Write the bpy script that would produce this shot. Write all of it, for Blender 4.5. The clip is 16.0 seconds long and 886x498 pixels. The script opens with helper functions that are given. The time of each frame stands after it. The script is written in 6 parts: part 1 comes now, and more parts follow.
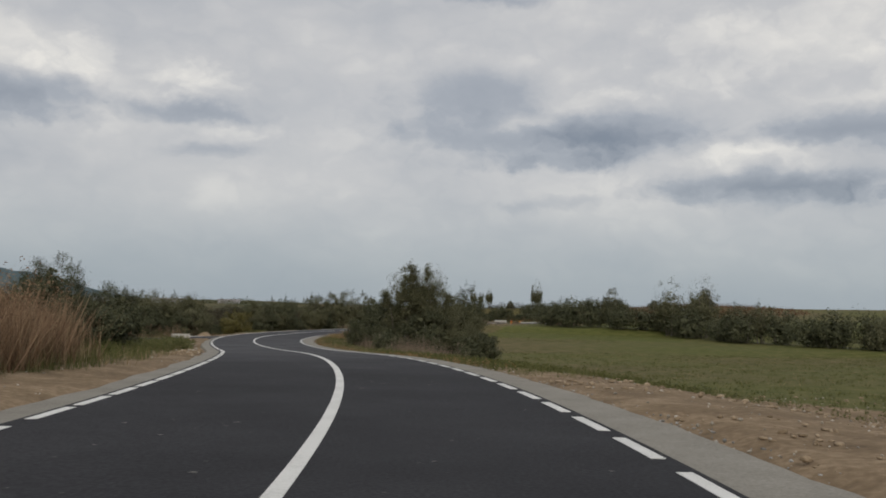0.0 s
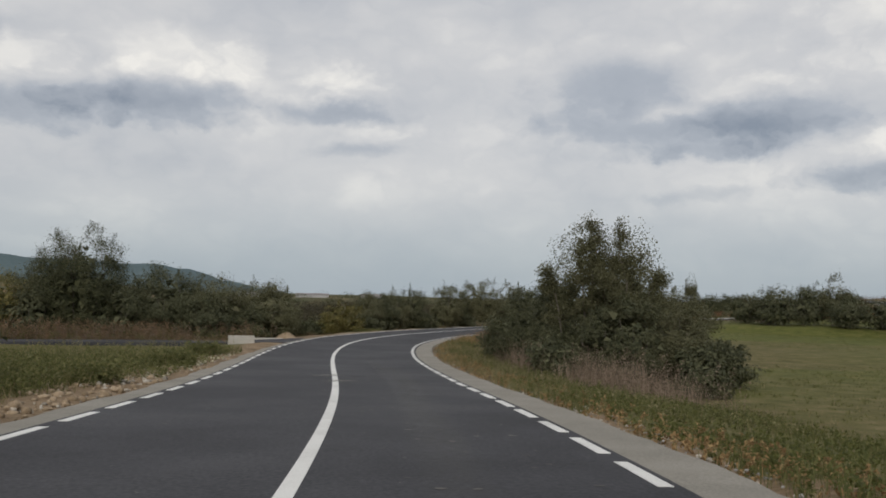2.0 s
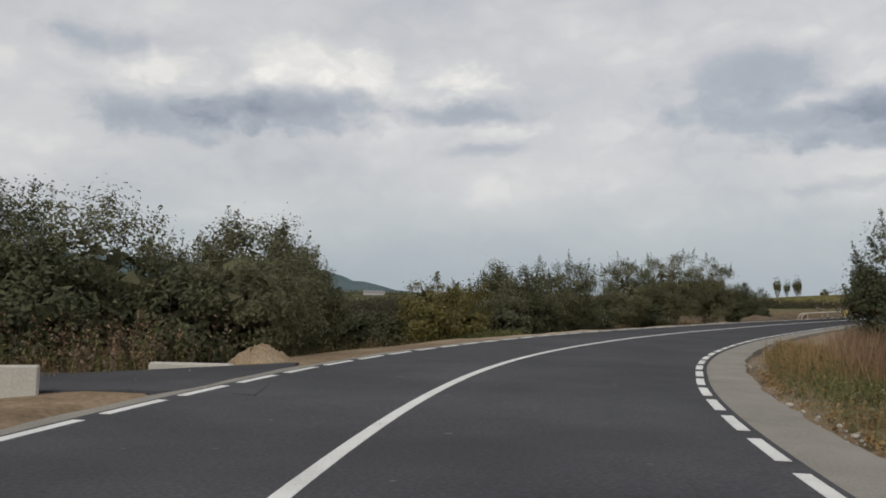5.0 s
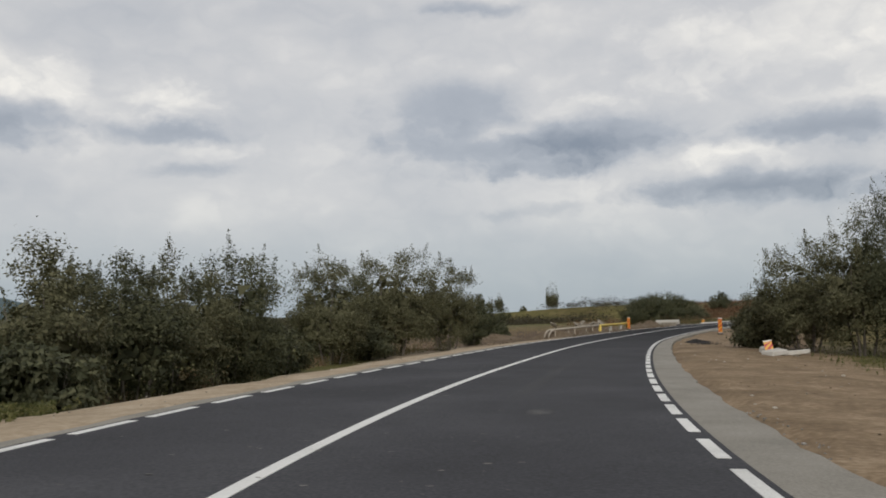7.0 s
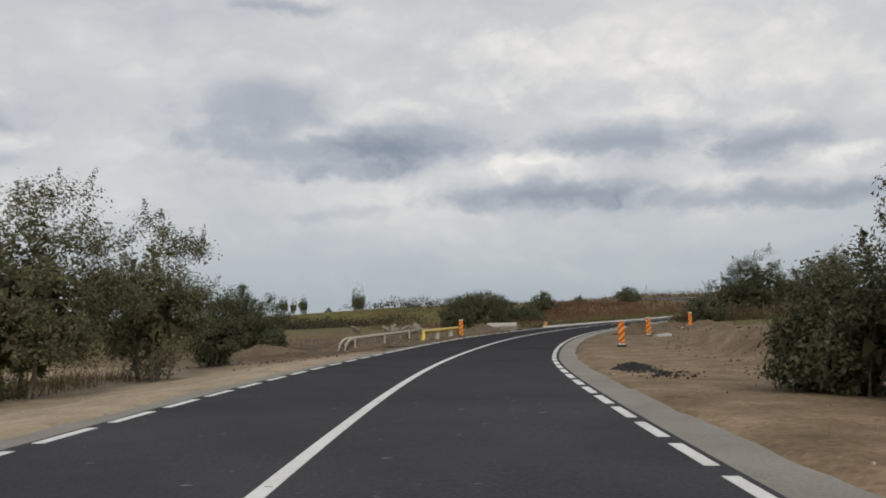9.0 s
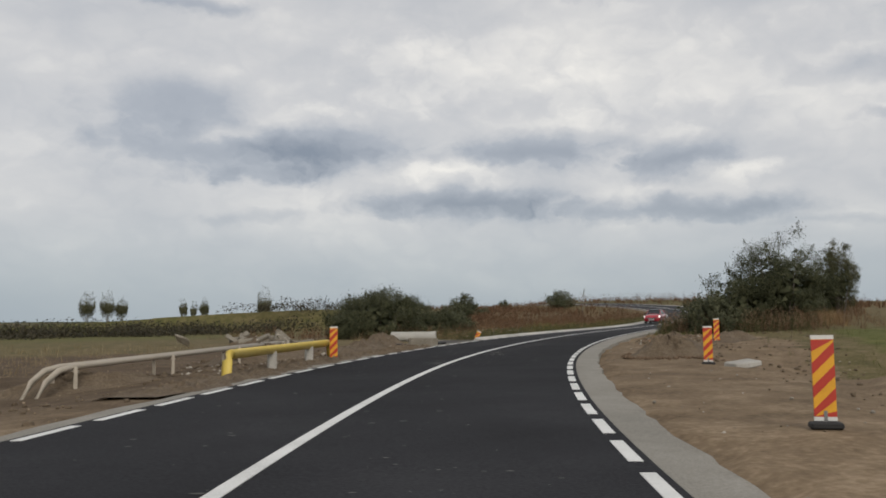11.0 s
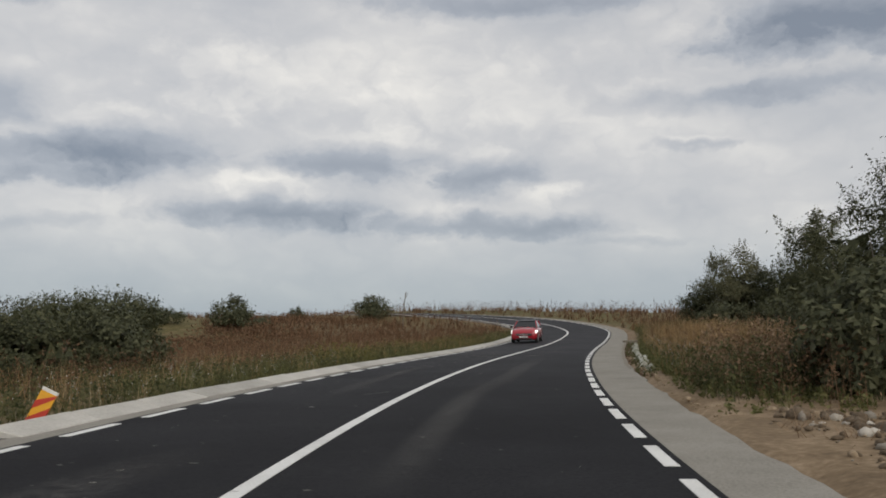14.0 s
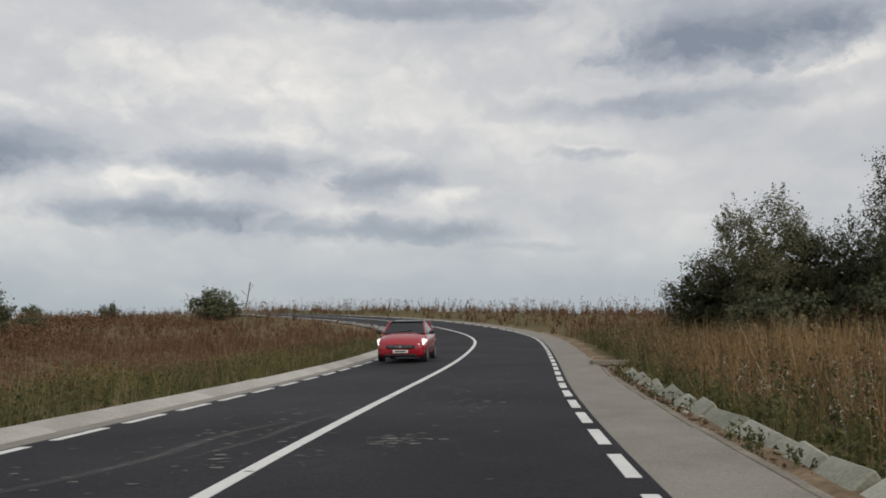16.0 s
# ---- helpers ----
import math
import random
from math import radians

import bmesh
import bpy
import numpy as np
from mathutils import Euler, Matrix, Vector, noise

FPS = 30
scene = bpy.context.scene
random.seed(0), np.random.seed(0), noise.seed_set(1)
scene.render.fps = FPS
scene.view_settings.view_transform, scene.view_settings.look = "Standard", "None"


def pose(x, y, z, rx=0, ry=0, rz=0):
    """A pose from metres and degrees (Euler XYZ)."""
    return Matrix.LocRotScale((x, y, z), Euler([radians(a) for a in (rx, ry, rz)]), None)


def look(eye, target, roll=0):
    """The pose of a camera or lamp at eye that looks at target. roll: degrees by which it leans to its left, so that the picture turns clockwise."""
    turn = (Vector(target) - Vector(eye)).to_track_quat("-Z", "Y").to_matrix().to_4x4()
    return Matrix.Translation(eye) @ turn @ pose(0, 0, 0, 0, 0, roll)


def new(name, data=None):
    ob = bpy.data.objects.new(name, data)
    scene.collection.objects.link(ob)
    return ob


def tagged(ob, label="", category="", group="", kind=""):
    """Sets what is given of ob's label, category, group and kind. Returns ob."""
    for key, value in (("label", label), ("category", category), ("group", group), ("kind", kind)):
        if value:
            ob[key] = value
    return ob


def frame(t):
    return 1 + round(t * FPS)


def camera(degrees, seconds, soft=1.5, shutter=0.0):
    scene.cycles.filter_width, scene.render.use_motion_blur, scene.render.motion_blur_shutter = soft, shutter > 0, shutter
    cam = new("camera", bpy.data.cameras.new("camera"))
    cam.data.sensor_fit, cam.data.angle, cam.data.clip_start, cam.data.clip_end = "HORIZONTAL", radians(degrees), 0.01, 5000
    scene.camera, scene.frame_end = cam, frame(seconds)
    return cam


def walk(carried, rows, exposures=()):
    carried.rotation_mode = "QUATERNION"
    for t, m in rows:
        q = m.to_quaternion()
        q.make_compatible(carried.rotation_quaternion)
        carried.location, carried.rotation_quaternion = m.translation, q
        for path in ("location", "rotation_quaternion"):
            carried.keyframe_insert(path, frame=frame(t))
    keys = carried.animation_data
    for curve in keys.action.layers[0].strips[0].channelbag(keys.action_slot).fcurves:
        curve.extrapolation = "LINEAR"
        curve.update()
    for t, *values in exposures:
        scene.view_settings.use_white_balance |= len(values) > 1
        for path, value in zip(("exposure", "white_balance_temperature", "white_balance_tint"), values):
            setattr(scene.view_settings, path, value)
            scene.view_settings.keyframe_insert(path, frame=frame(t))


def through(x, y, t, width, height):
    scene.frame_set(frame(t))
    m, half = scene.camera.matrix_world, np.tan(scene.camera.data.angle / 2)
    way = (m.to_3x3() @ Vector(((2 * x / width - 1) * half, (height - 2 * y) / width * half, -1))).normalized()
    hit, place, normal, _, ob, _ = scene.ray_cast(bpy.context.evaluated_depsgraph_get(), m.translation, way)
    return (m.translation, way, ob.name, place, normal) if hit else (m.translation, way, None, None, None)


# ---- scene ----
cam = camera(54.03, 16.0, soft=1.8)
# seconds, eye, yaw, pitch, roll
ROWS = [
    (0.0, 0.004, 0.000, 1.303, -1.08, 4.67, 1.43),
    (0.5, -0.043, 6.510, 1.363, 2.04, 4.44, 1.55),
    (1.0, -0.383, 13.012, 1.370, 3.49, 4.34, 1.15),
    (1.5, -1.019, 19.542, 1.340, 5.53, 4.28, 1.07),
    (2.0, -1.935, 26.081, 1.276, 8.30, 4.12, 1.46),
    (2.5, -3.152, 32.631, 1.160, 10.82, 4.04, 1.66),
    (3.0, -4.595, 39.137, 1.004, 12.11, 3.82, 1.71),
    (3.5, -6.194, 45.591, 0.842, 13.47, 3.66, 1.57),
    (4.0, -7.868, 51.969, 0.687, 15.82, 3.62, 1.55),
    (4.5, -9.469, 58.266, 0.581, 17.42, 3.70, 1.42),
    (5.0, -10.847, 64.471, 0.527, 16.80, 3.88, 1.04),
    (5.5, -11.826, 70.560, 0.523, 11.79, 4.21, 0.11),
    (6.0, -12.500, 76.622, 0.530, 7.47, 4.26, -0.24),
    (6.5, -12.776, 82.674, 0.582, 3.74, 4.61, -0.44),
    (7.0, -12.627, 88.736, 0.658, -2.10, 5.41, -0.87),
    (7.5, -12.020, 94.861, 0.728, -3.20, 5.52, -0.92),
    (8.0, -11.066, 101.087, 0.813, -8.40, 5.36, -1.14),
    (8.5, -9.793, 107.381, 0.901, -12.35, 5.27, -1.08),
    (9.0, -8.163, 113.680, 0.960, -14.77, 5.37, -1.07),
    (9.5, -6.310, 119.922, 1.031, -16.42, 5.38, -1.07),
    (10.0, -4.268, 126.118, 1.111, -18.20, 5.39, -0.93),
    (10.5, -2.066, 132.257, 1.192, -19.70, 5.48, -0.77),
    (11.0, 0.204, 138.372, 1.285, -20.43, 5.73, -0.50),
    (11.5, 2.624, 144.431, 1.397, -21.17, 6.03, -0.22),
    (12.0, 5.252, 150.411, 1.535, -22.53, 6.33, -0.04),
    (12.5, 8.150, 156.293, 1.698, -25.35, 6.57, -0.07),
    (13.0, 11.318, 162.086, 1.843, -28.02, 6.53, -0.17),
    (13.5, 14.775, 167.674, 1.981, -30.34, 6.45, -0.20),
    (14.0, 18.422, 173.096, 2.132, -32.86, 6.51, -0.23),
    (14.5, 22.259, 178.359, 2.304, -34.58, 6.60, -0.06),
    (15.0, 26.390, 183.457, 2.464, -36.95, 6.69, -0.50),
    (15.5, 30.683, 188.465, 2.639, -38.23, 6.70, -0.45),
    (16.0, 35.135, 193.337, 2.833, -39.68, 6.71, -0.21),
]


def eye_pose(x, y, z, yaw, pitch, roll):
    return pose(x, y, z, 0, 0, yaw) @ pose(0, 0, 0, 90 + pitch) @ pose(0, 0, 0, 0, 0, roll)


walk(cam, [(r[0], eye_pose(*r[1:])) for r in ROWS], [(0, -.08), (1.5, 0), (3, .16), (5.5, .08), (8.5, .08), (10, .1), (12.5, .04), (16, .07)])

# ---------------------------------------------------------------- light
SUN_AZ, SUN_EL = 185.0, 32.0      # degrees from +y to the right, above the horizon
scene.view_settings.exposure = 0.0


def build_world():
    w = bpy.data.worlds.new("sky")
    scene.world = w
    w.use_nodes = True
    nt = w.node_tree
    nt.nodes.clear()
    N = lambda kind, **kw: node(nt, kind, **kw)
    L = nt.links.new
    out, bg = N("ShaderNodeOutputWorld"), N("ShaderNodeBackground")
    sky = N("ShaderNodeTexSky")
    sky.sky_type, sky.sun_disc = "NISHITA", False
    sky.sun_elevation, sky.sun_rotation = radians(SUN_EL), radians(SUN_AZ)
    sky.air_density, sky.dust_density = 1.0, 3.0
    dirn = N("ShaderNodeTexCoord").outputs["Generated"]
    sep = N("ShaderNodeSeparateXYZ")
    L(dirn, sep.inputs[0])
    az = N("ShaderNodeMath", operation="ARCTAN2")
    L(sep.outputs[0], az.inputs[0]), L(sep.outputs[1], az.inputs[1])
    el = N("ShaderNodeMath", operation="ARCSINE")
    L(sep.outputs[2], el.inputs[0])
    q = N("ShaderNodeCombineXYZ")
    L(az.outputs[0], q.inputs[0]), L(el.outputs[0], q.inputs[1])
    deg = N("ShaderNodeVectorMath", operation="SCALE")
    deg.inputs["Scale"].default_value = 57.2958
    L(q.outputs[0], deg.inputs[0])
    # ragged cloud edges
    def fbm(vec, scale, detail, rough, stretch=(1, 1, 1)):
        m = N("ShaderNodeMapping")
        m.inputs["Scale"].default_value = stretch
        L(vec, m.inputs[0])
        n = N("ShaderNodeTexNoise")
        n.inputs["Scale"].default_value, n.inputs["Detail"].default_value, n.inputs["Roughness"].default_value = scale, detail, rough
        L(m.outputs[0], n.inputs["Vector"])
        return n
    warp = fbm(deg.outputs[0], 0.24, 8.0, 0.6, (1, 1.5, 1))
    cen = N("ShaderNodeVectorMath", operation="SUBTRACT")
    cen.inputs[1].default_value = (0.5, 0.5, 0.5)
    L(warp.outputs["Color"], cen.inputs[0])
    amp = N("ShaderNodeVectorMath", operation="MULTIPLY")
    amp.inputs[1].default_value = (5.5, 2.6, 0.0)
    L(cen.outputs[0], amp.inputs[0])
    pos = N("ShaderNodeVectorMath", operation="ADD")
    L(deg.outputs[0], pos.inputs[0]), L(amp.outputs[0], pos.inputs[1])
    total = None
    # azimuth, elevation, half width, half height, darkness
    sh = N("ShaderNodeSeparateXYZ")
    L(pos.outputs[0], sh.inputs[0])
    # rounded billows along the cloud edges
    billow = None
    for scale, amount in ((0.42, 0.34), (1.1, 0.16), (2.6, 0.08)):
        vo = N("ShaderNodeTexVoronoi", feature="SMOOTH_F1")
        vo.inputs["Scale"].default_value, vo.inputs["Smoothness"].default_value = scale, 0.25
        sq = N("ShaderNodeMapping")
        sq.inputs["Scale"].default_value = (1, 1.5, 1)
        L(pos.outputs[0], sq.inputs[0]), L(sq.outputs[0], vo.inputs["Vector"])
        ma = N("ShaderNodeMath", operation="MULTIPLY_ADD")
        ma.inputs[1].default_value, ma.inputs[2].default_value = amount, -.4 * amount
        L(vo.outputs["Distance"], ma.inputs[0])
        if billow is None:
            billow = ma.outputs[0]
        else:
            ad = N("ShaderNodeMath", operation="ADD")
            L(billow, ad.inputs[0]), L(ma.outputs[0], ad.inputs[1])
            billow = ad.outputs[0]
    for a, e, wd, ht, k in CLOUDS:
        d = N("ShaderNodeVectorMath", operation="SUBTRACT")
        d.inputs[1].default_value = (a, e + .45 * ht, 0)
        L(pos.outputs[0], d.inputs[0])
        s = N("ShaderNodeVectorMath", operation="MULTIPLY")
        s.inputs[1].default_value = (0.62 / wd, 0.45 / ht, 0) if k > 0 else (0.52 / wd, 0.40 / ht, 0)
        L(d.outputs[0], s.inputs[0])
        ln = N("ShaderNodeVectorMath", operation="LENGTH")
        L(s.outputs[0], ln.inputs[0])
        mr = N("ShaderNodeMapRange", interpolation_type="SMOOTHSTEP")
        mr.inputs["From Min"].default_value, mr.inputs["From Max"].default_value = (1.08, 0.3) if k > 0 else (1.1, 0.05)
        lb = N("ShaderNodeMath", operation="ADD")
        L(ln.outputs["Value"], lb.inputs[0]), L(billow, lb.inputs[1])
        L(lb.outputs[0], mr.inputs[0])
        # dark flat base, bright top
        gr = N("ShaderNodeMapRange", interpolation_type="SMOOTHSTEP")
        gr.inputs["From Min"].default_value, gr.inputs["From Max"].default_value = e - .1 * ht, e + 2.0 * ht
        gr.inputs["To Min"].default_value, gr.inputs["To Max"].default_value = (k, -.28 * k) if k > 0 else (k, k)
        L(sh.outputs[1], gr.inputs[0])
        mu = N("ShaderNodeMath", operation="MULTIPLY")
        L(mr.outputs[0], mu.inputs[0]), L(gr.outputs[0], mu.inputs[1])
        if total is None:
            total = mu.outputs[0]
        else:
            s2 = N("ShaderNodeMath", operation="ADD")
            L(total, s2.inputs[0]), L(mu.outputs[0], s2.inputs[1])
            total = s2.outputs[0]
    # soft overall mottling, finer towards the horizon
    mott = fbm(deg.outputs[0], 0.085, 4.0, 0.42, (1, 2.2, 1))
    mm = N("ShaderNodeMapRange")
    mm.inputs["From Min"].default_value, mm.inputs["From Max"].default_value = 0.3, 0.7
    mm.inputs["To Min"].default_value, mm.inputs["To Max"].default_value = -0.12, 0.19
    L(mott.outputs[0], mm.inputs[0])
    # rounded lumps inside the clouds
    lump = fbm(pos.outputs[0], 0.30, 3.0, 0.45, (1, 1.5, 1))
    fold = N("ShaderNodeMath", operation="SUBTRACT")
    fold.inputs[1].default_value = 0.5
    L(lump.outputs[0], fold.inputs[0])
    bil = N("ShaderNodeMath", operation="ABSOLUTE")
    L(fold.outputs[0], bil.inputs[0])
    bl = N("ShaderNodeMapRange")
    bl.inputs["From Min"].default_value, bl.inputs["From Max"].default_value = 0.0, 0.2
    bl.inputs["To Min"].default_value, bl.inputs["To Max"].default_value = 0.03, -0.045
    L(bil.outputs[0], bl.inputs[0])
    s4 = N("ShaderNodeMath", operation="ADD")
    L(mm.outputs[0], s4.inputs[0]), L(bl.outputs[0], s4.inputs[1])
    s3 = N("ShaderNodeMath", operation="ADD")
    L(total, s3.inputs[0]), L(s4.outputs[0], s3.inputs[1])
    ramp = N("ShaderNodeValToRGB")
    cr = ramp.color_ramp
    cr.elements[0].position, cr.elements[0].color = 0.0, (0.80, 0.77, 0.715, 1)
    cr.elements[1].position, cr.elements[1].color = 1.0, (0.206, 0.233, 0.279, 1)
    for p, c in ((0.22, (0.555, 0.55, 0.548, 1)), (0.5, (0.374, 0.394, 0.428, 1))):
        cr.elements.new(p).color = c
    shift = N("ShaderNodeMapRange")
    shift.inputs["From Min"].default_value, shift.inputs["From Max"].default_value = -0.29, 0.95
    L(s3.outputs[0], shift.inputs[0])
    L(shift.outputs[0], ramp.inputs[0])
    # haze near the horizon: a little bluer and even
    hz = N("ShaderNodeMapRange", interpolation_type="SMOOTHSTEP")
    hz.inputs["From Min"].default_value, hz.inputs["From Max"].default_value = 9.5, 1.0
    sepd = N("ShaderNodeSeparateXYZ")
    L(deg.outputs[0], sepd.inputs[0])
    L(sepd.outputs[1], hz.inputs[0])
    mixh = N("ShaderNodeMix", data_type="RGBA")
    mixh.inputs["B"].default_value = (0.305, 0.366, 0.415, 1)
    hzs = N("ShaderNodeMath", operation="MULTIPLY")
    hzs.inputs[1].default_value = 0.8
    L(hz.outputs[0], hzs.inputs[0])
    L(hzs.outputs[0], mixh.inputs["Factor"])
    L(ramp.outputs[0], mixh.inputs["A"])
    # thin places let a little blue sky through
    add = N("ShaderNodeMix", data_type="RGBA", blend_type="ADD")
    add.inputs["Factor"].default_value = 0.012
    L(mixh.outputs["Result"], add.inputs["A"]), L(sky.outputs[0], add.inputs["B"])
    L(add.outputs["Result"], bg.inputs["Color"])
    bg.inputs["Strength"].default_value = 1.0
    L(bg.outputs[0], out.inputs[0])
    sun = bpy.data.lights.new("sun", "SUN")
    sun.energy, sun.angle, sun.color = 1.5, radians(25), (1.0, 0.95, 0.88)
    ob = new("sun", sun)
    a, e = radians(SUN_AZ), radians(SUN_EL)
    ob.matrix_world = look((0, 0, 60), (-math.sin(a) * math.cos(e), -math.cos(a) * math.cos(e), 60 - math.sin(e)))


CLOUDS = [(-26.3, 12.6, 4.8, 1.1, .6), (-36.2, 11.6, 4.2, 1.1, .5), (-31.2, 12.3, 2.6, 1.0, .35), (-26.2, 15.3, 4.2, .9, -.2), (-36, 14.6, 3, .8, -.2),
          (-38.1, 16, 3.4, .9, .35), (-16.3, 12.6, 4.1, .5, .35), (-15, 14.3, 2.2, .8, -.28), (-14, 10.5, 2.6, .4, .22), (-13.7, 11.6, 2.6, .4, -.22),
          (5.1, 12.0, 7.5, 1.5, .42), (12.8, 12.0, 4.6, 1.4, .62), (8.8, 10.7, 3.7, .6, .35), (2.9, 14.6, 4.5, 1.3, .38), (6.6, 12.8, 1.9, .35, -.35),
          (21.3, 8.6, 5.8, .85, .65), (19.5, 10.5, 3.6, .5, -.16), (23, 10.8, 5.6, .4, -.2), (27, 11.9, 5, 1.2, .6), (35.7, 10.8, 3.4, 1.2, .56),
          (36.3, 8.0, 6.7, .7, .56), (39.4, 10, 2.6, .4, -.35), (7.5, 7.8, 3, .4, .2), (59.4, 18.9, 8, 1.5, .8), (48.3, 15.4, 4.8, .7, .25),
          (57, 15.7, 6.7, .7, .3), (37, 22.2, 8.5, .8, .45), (49.3, 12.7, 2.2, .25, .25), (44.5, 6.9, 3.4, .3, .15), (4.5, 20.7, 3, .5, .35),
          (16.1, 16.4, 3.4, 2.2, -.12), (39, 15.5, 7.5, 1.9, -.2), (63.8, 17.2, 4.5, .5, -.25), (62, 20.8, 9, 2.2, .42), (21, 16.4, 5, 1.6, -.2), (-19.5, 14, 4, 1.2, -.16)]


def node(nt, kind, operation=None, data_type=None, blend_type=None, interpolation_type=None, feature=None):
    n = nt.nodes.new(kind)
    if operation:
        n.operation = operation
    if data_type:
        n.data_type = data_type
    if blend_type:
        n.blend_type = blend_type
    if interpolation_type:
        n.interpolation_type = interpolation_type
    if feature:
        n.feature = feature
    return n


build_world()

# ---------------------------------------------------------------- materials


def mat(name, stops, scale=4.0, rough=0.9, bump=0.0, bscale=40.0, fine=0.5, spec=0.3, island=0.0, objrand=0.0, space="Object"):
    """A procedural surface: a noise at two scales runs through the colour stops; bump gives grain."""
    m = bpy.data.materials.new(name)
    m.use_nodes = True
    nt = m.node_tree
    b = nt.nodes["Principled BSDF"]
    b.inputs["Roughness"].default_value = rough
    b.inputs["Specular IOR Level"].default_value = spec
    tc = node(nt, "ShaderNodeTexCoord")
    if space == "World":
        src = node(nt, "ShaderNodeNewGeometry").outputs["Position"]
    else:
        src = tc.outputs["Object"]
    big = node(nt, "ShaderNodeTexNoise")
    big.inputs["Scale"].default_value, big.inputs["Detail"].default_value, big.inputs["Roughness"].default_value = scale, 5.0, 0.6
    small = node(nt, "ShaderNodeTexNoise")
    small.inputs["Scale"].default_value, small.inputs["Detail"].default_value = bscale, 4.0
    nt.links.new(src, big.inputs["Vector"]), nt.links.new(src, small.inputs["Vector"])
    mx = node(nt, "ShaderNodeMix")
    mx.inputs["Factor"].default_value = fine
    nt.links.new(big.outputs[0], mx.inputs["A"]), nt.links.new(small.outputs[0], mx.inputs["B"])
    val = mx.outputs["Result"]
    for amount, sock in ((island, "Random Per Island"), (objrand, "Random")):
        if amount:
            info = node(nt, "ShaderNodeNewGeometry" if sock == "Random Per Island" else "ShaderNodeObjectInfo")
            mr = node(nt, "ShaderNodeMapRange")
            mr.inputs["To Min"].default_value, mr.inputs["To Max"].default_value = -amount, amount
            nt.links.new(info.outputs[sock], mr.inputs[0])
            ad = node(nt, "ShaderNodeMath", operation="ADD")
            nt.links.new(val, ad.inputs[0]), nt.links.new(mr.outputs[0], ad.inputs[1])
            val = ad.outputs[0]
    ramp = node(nt, "ShaderNodeValToRGB")
    cr = ramp.color_ramp
    n = len(stops)
    for i, c in enumerate(stops):
        pos = 0.3 + 0.4 * i / max(1, n - 1)
        el = cr.elements[i] if i < 2 else cr.elements.new(pos)
        el.position = pos
    for el, c in zip(sorted(cr.elements, key=lambda q: q.position), stops):
        el.color = (*c, 1)
    nt.links.new(val, ramp.inputs[0])
    nt.links.new(ramp.outputs[0], b.inputs["Base Color"])
    if bump:
        bp = node(nt, "ShaderNodeBump")
        bp.inputs["Strength"].default_value, bp.inputs["Distance"].default_value = bump, 0.02
        nt.links.new(small.outputs[0], bp.inputs["Height"])
        nt.links.new(bp.outputs[0], b.inputs["Normal"])
    return m


def leaf_mat(name, stops, through=0.25, rough=0.55):
    m = mat(name, stops, scale=0.8, rough=rough, fine=0.3, bscale=6.0, island=0.28, spec=0.35)
    nt = m.node_tree
    b = nt.nodes["Principled BSDF"]
    tr = node(nt, "ShaderNodeBsdfTranslucent")
    mixs = node(nt, "ShaderNodeMixShader")
    mixs.inputs[0].default_value = through
    col = b.inputs["Base Color"].links[0].from_socket
    nt.links.new(col, tr.inputs[0])
    nt.links.new(b.outputs[0], mixs.inputs[1]), nt.links.new(tr.outputs[0], mixs.inputs[2])
    nt.links.new(mixs.outputs[0], nt.nodes["Material Output"].inputs[0])
    return m


M_ASPHALT = mat("asphalt", [(.011, .0112, .0128), (.0272, .0276, .0315), (.050, .0505, .0545)], scale=0.3, bscale=26, fine=0.5, rough=0.85, bump=0.35, spec=0.22, space="World")


def tone_along_road(m):
    """Scales the asphalt's colour and gloss along y: palest near 60, darkest near 180."""
    nt = m.node_tree
    bsdf = nt.nodes["Principled BSDF"]
    src = bsdf.inputs["Base Color"].links[0].from_socket
    sep = node(nt, "ShaderNodeSeparateXYZ")
    nt.links.new(node(nt, "ShaderNodeNewGeometry").outputs["Position"], sep.inputs[0])
    along = node(nt, "ShaderNodeMapRange")
    along.inputs["From Max"].default_value = 240
    nt.links.new(sep.outputs[1], along.inputs[0])
    tone_ramp = node(nt, "ShaderNodeValToRGB")
    cr = tone_ramp.color_ramp
    for at, k in ((0.0, 1.0), (20, 1.0), (36, 1.65), (60, 1.8), (90, 1.55), (104, 1.45), (125, 1.2), (142, .8), (160, .56), (182, .54), (194, .8), (206, 1.0)):
        el = cr.elements.new(at / 240)
        el.color = (k / 2, k / 2, k / 2, 1)
    cr.elements.remove(cr.elements[0]), cr.elements.remove(cr.elements[-1])
    nt.links.new(along.outputs[0], tone_ramp.inputs[0])
    twice = node(nt, "ShaderNodeMath", operation="MULTIPLY")
    twice.inputs[1].default_value = 2.0
    nt.links.new(tone_ramp.outputs[0], twice.inputs[0])
    sc = node(nt, "ShaderNodeVectorMath", operation="SCALE")
    nt.links.new(src, sc.inputs[0]), nt.links.new(twice.outputs[0], sc.inputs["Scale"])
    nt.links.new(sc.outputs[0], bsdf.inputs["Base Color"])
    gloss = node(nt, "ShaderNodeMath", operation="MULTIPLY")
    gloss.inputs[1].default_value = 0.16
    nt.links.new(twice.outputs[0], gloss.inputs[0]), nt.links.new(gloss.outputs[0], bsdf.inputs["Specular IOR Level"])


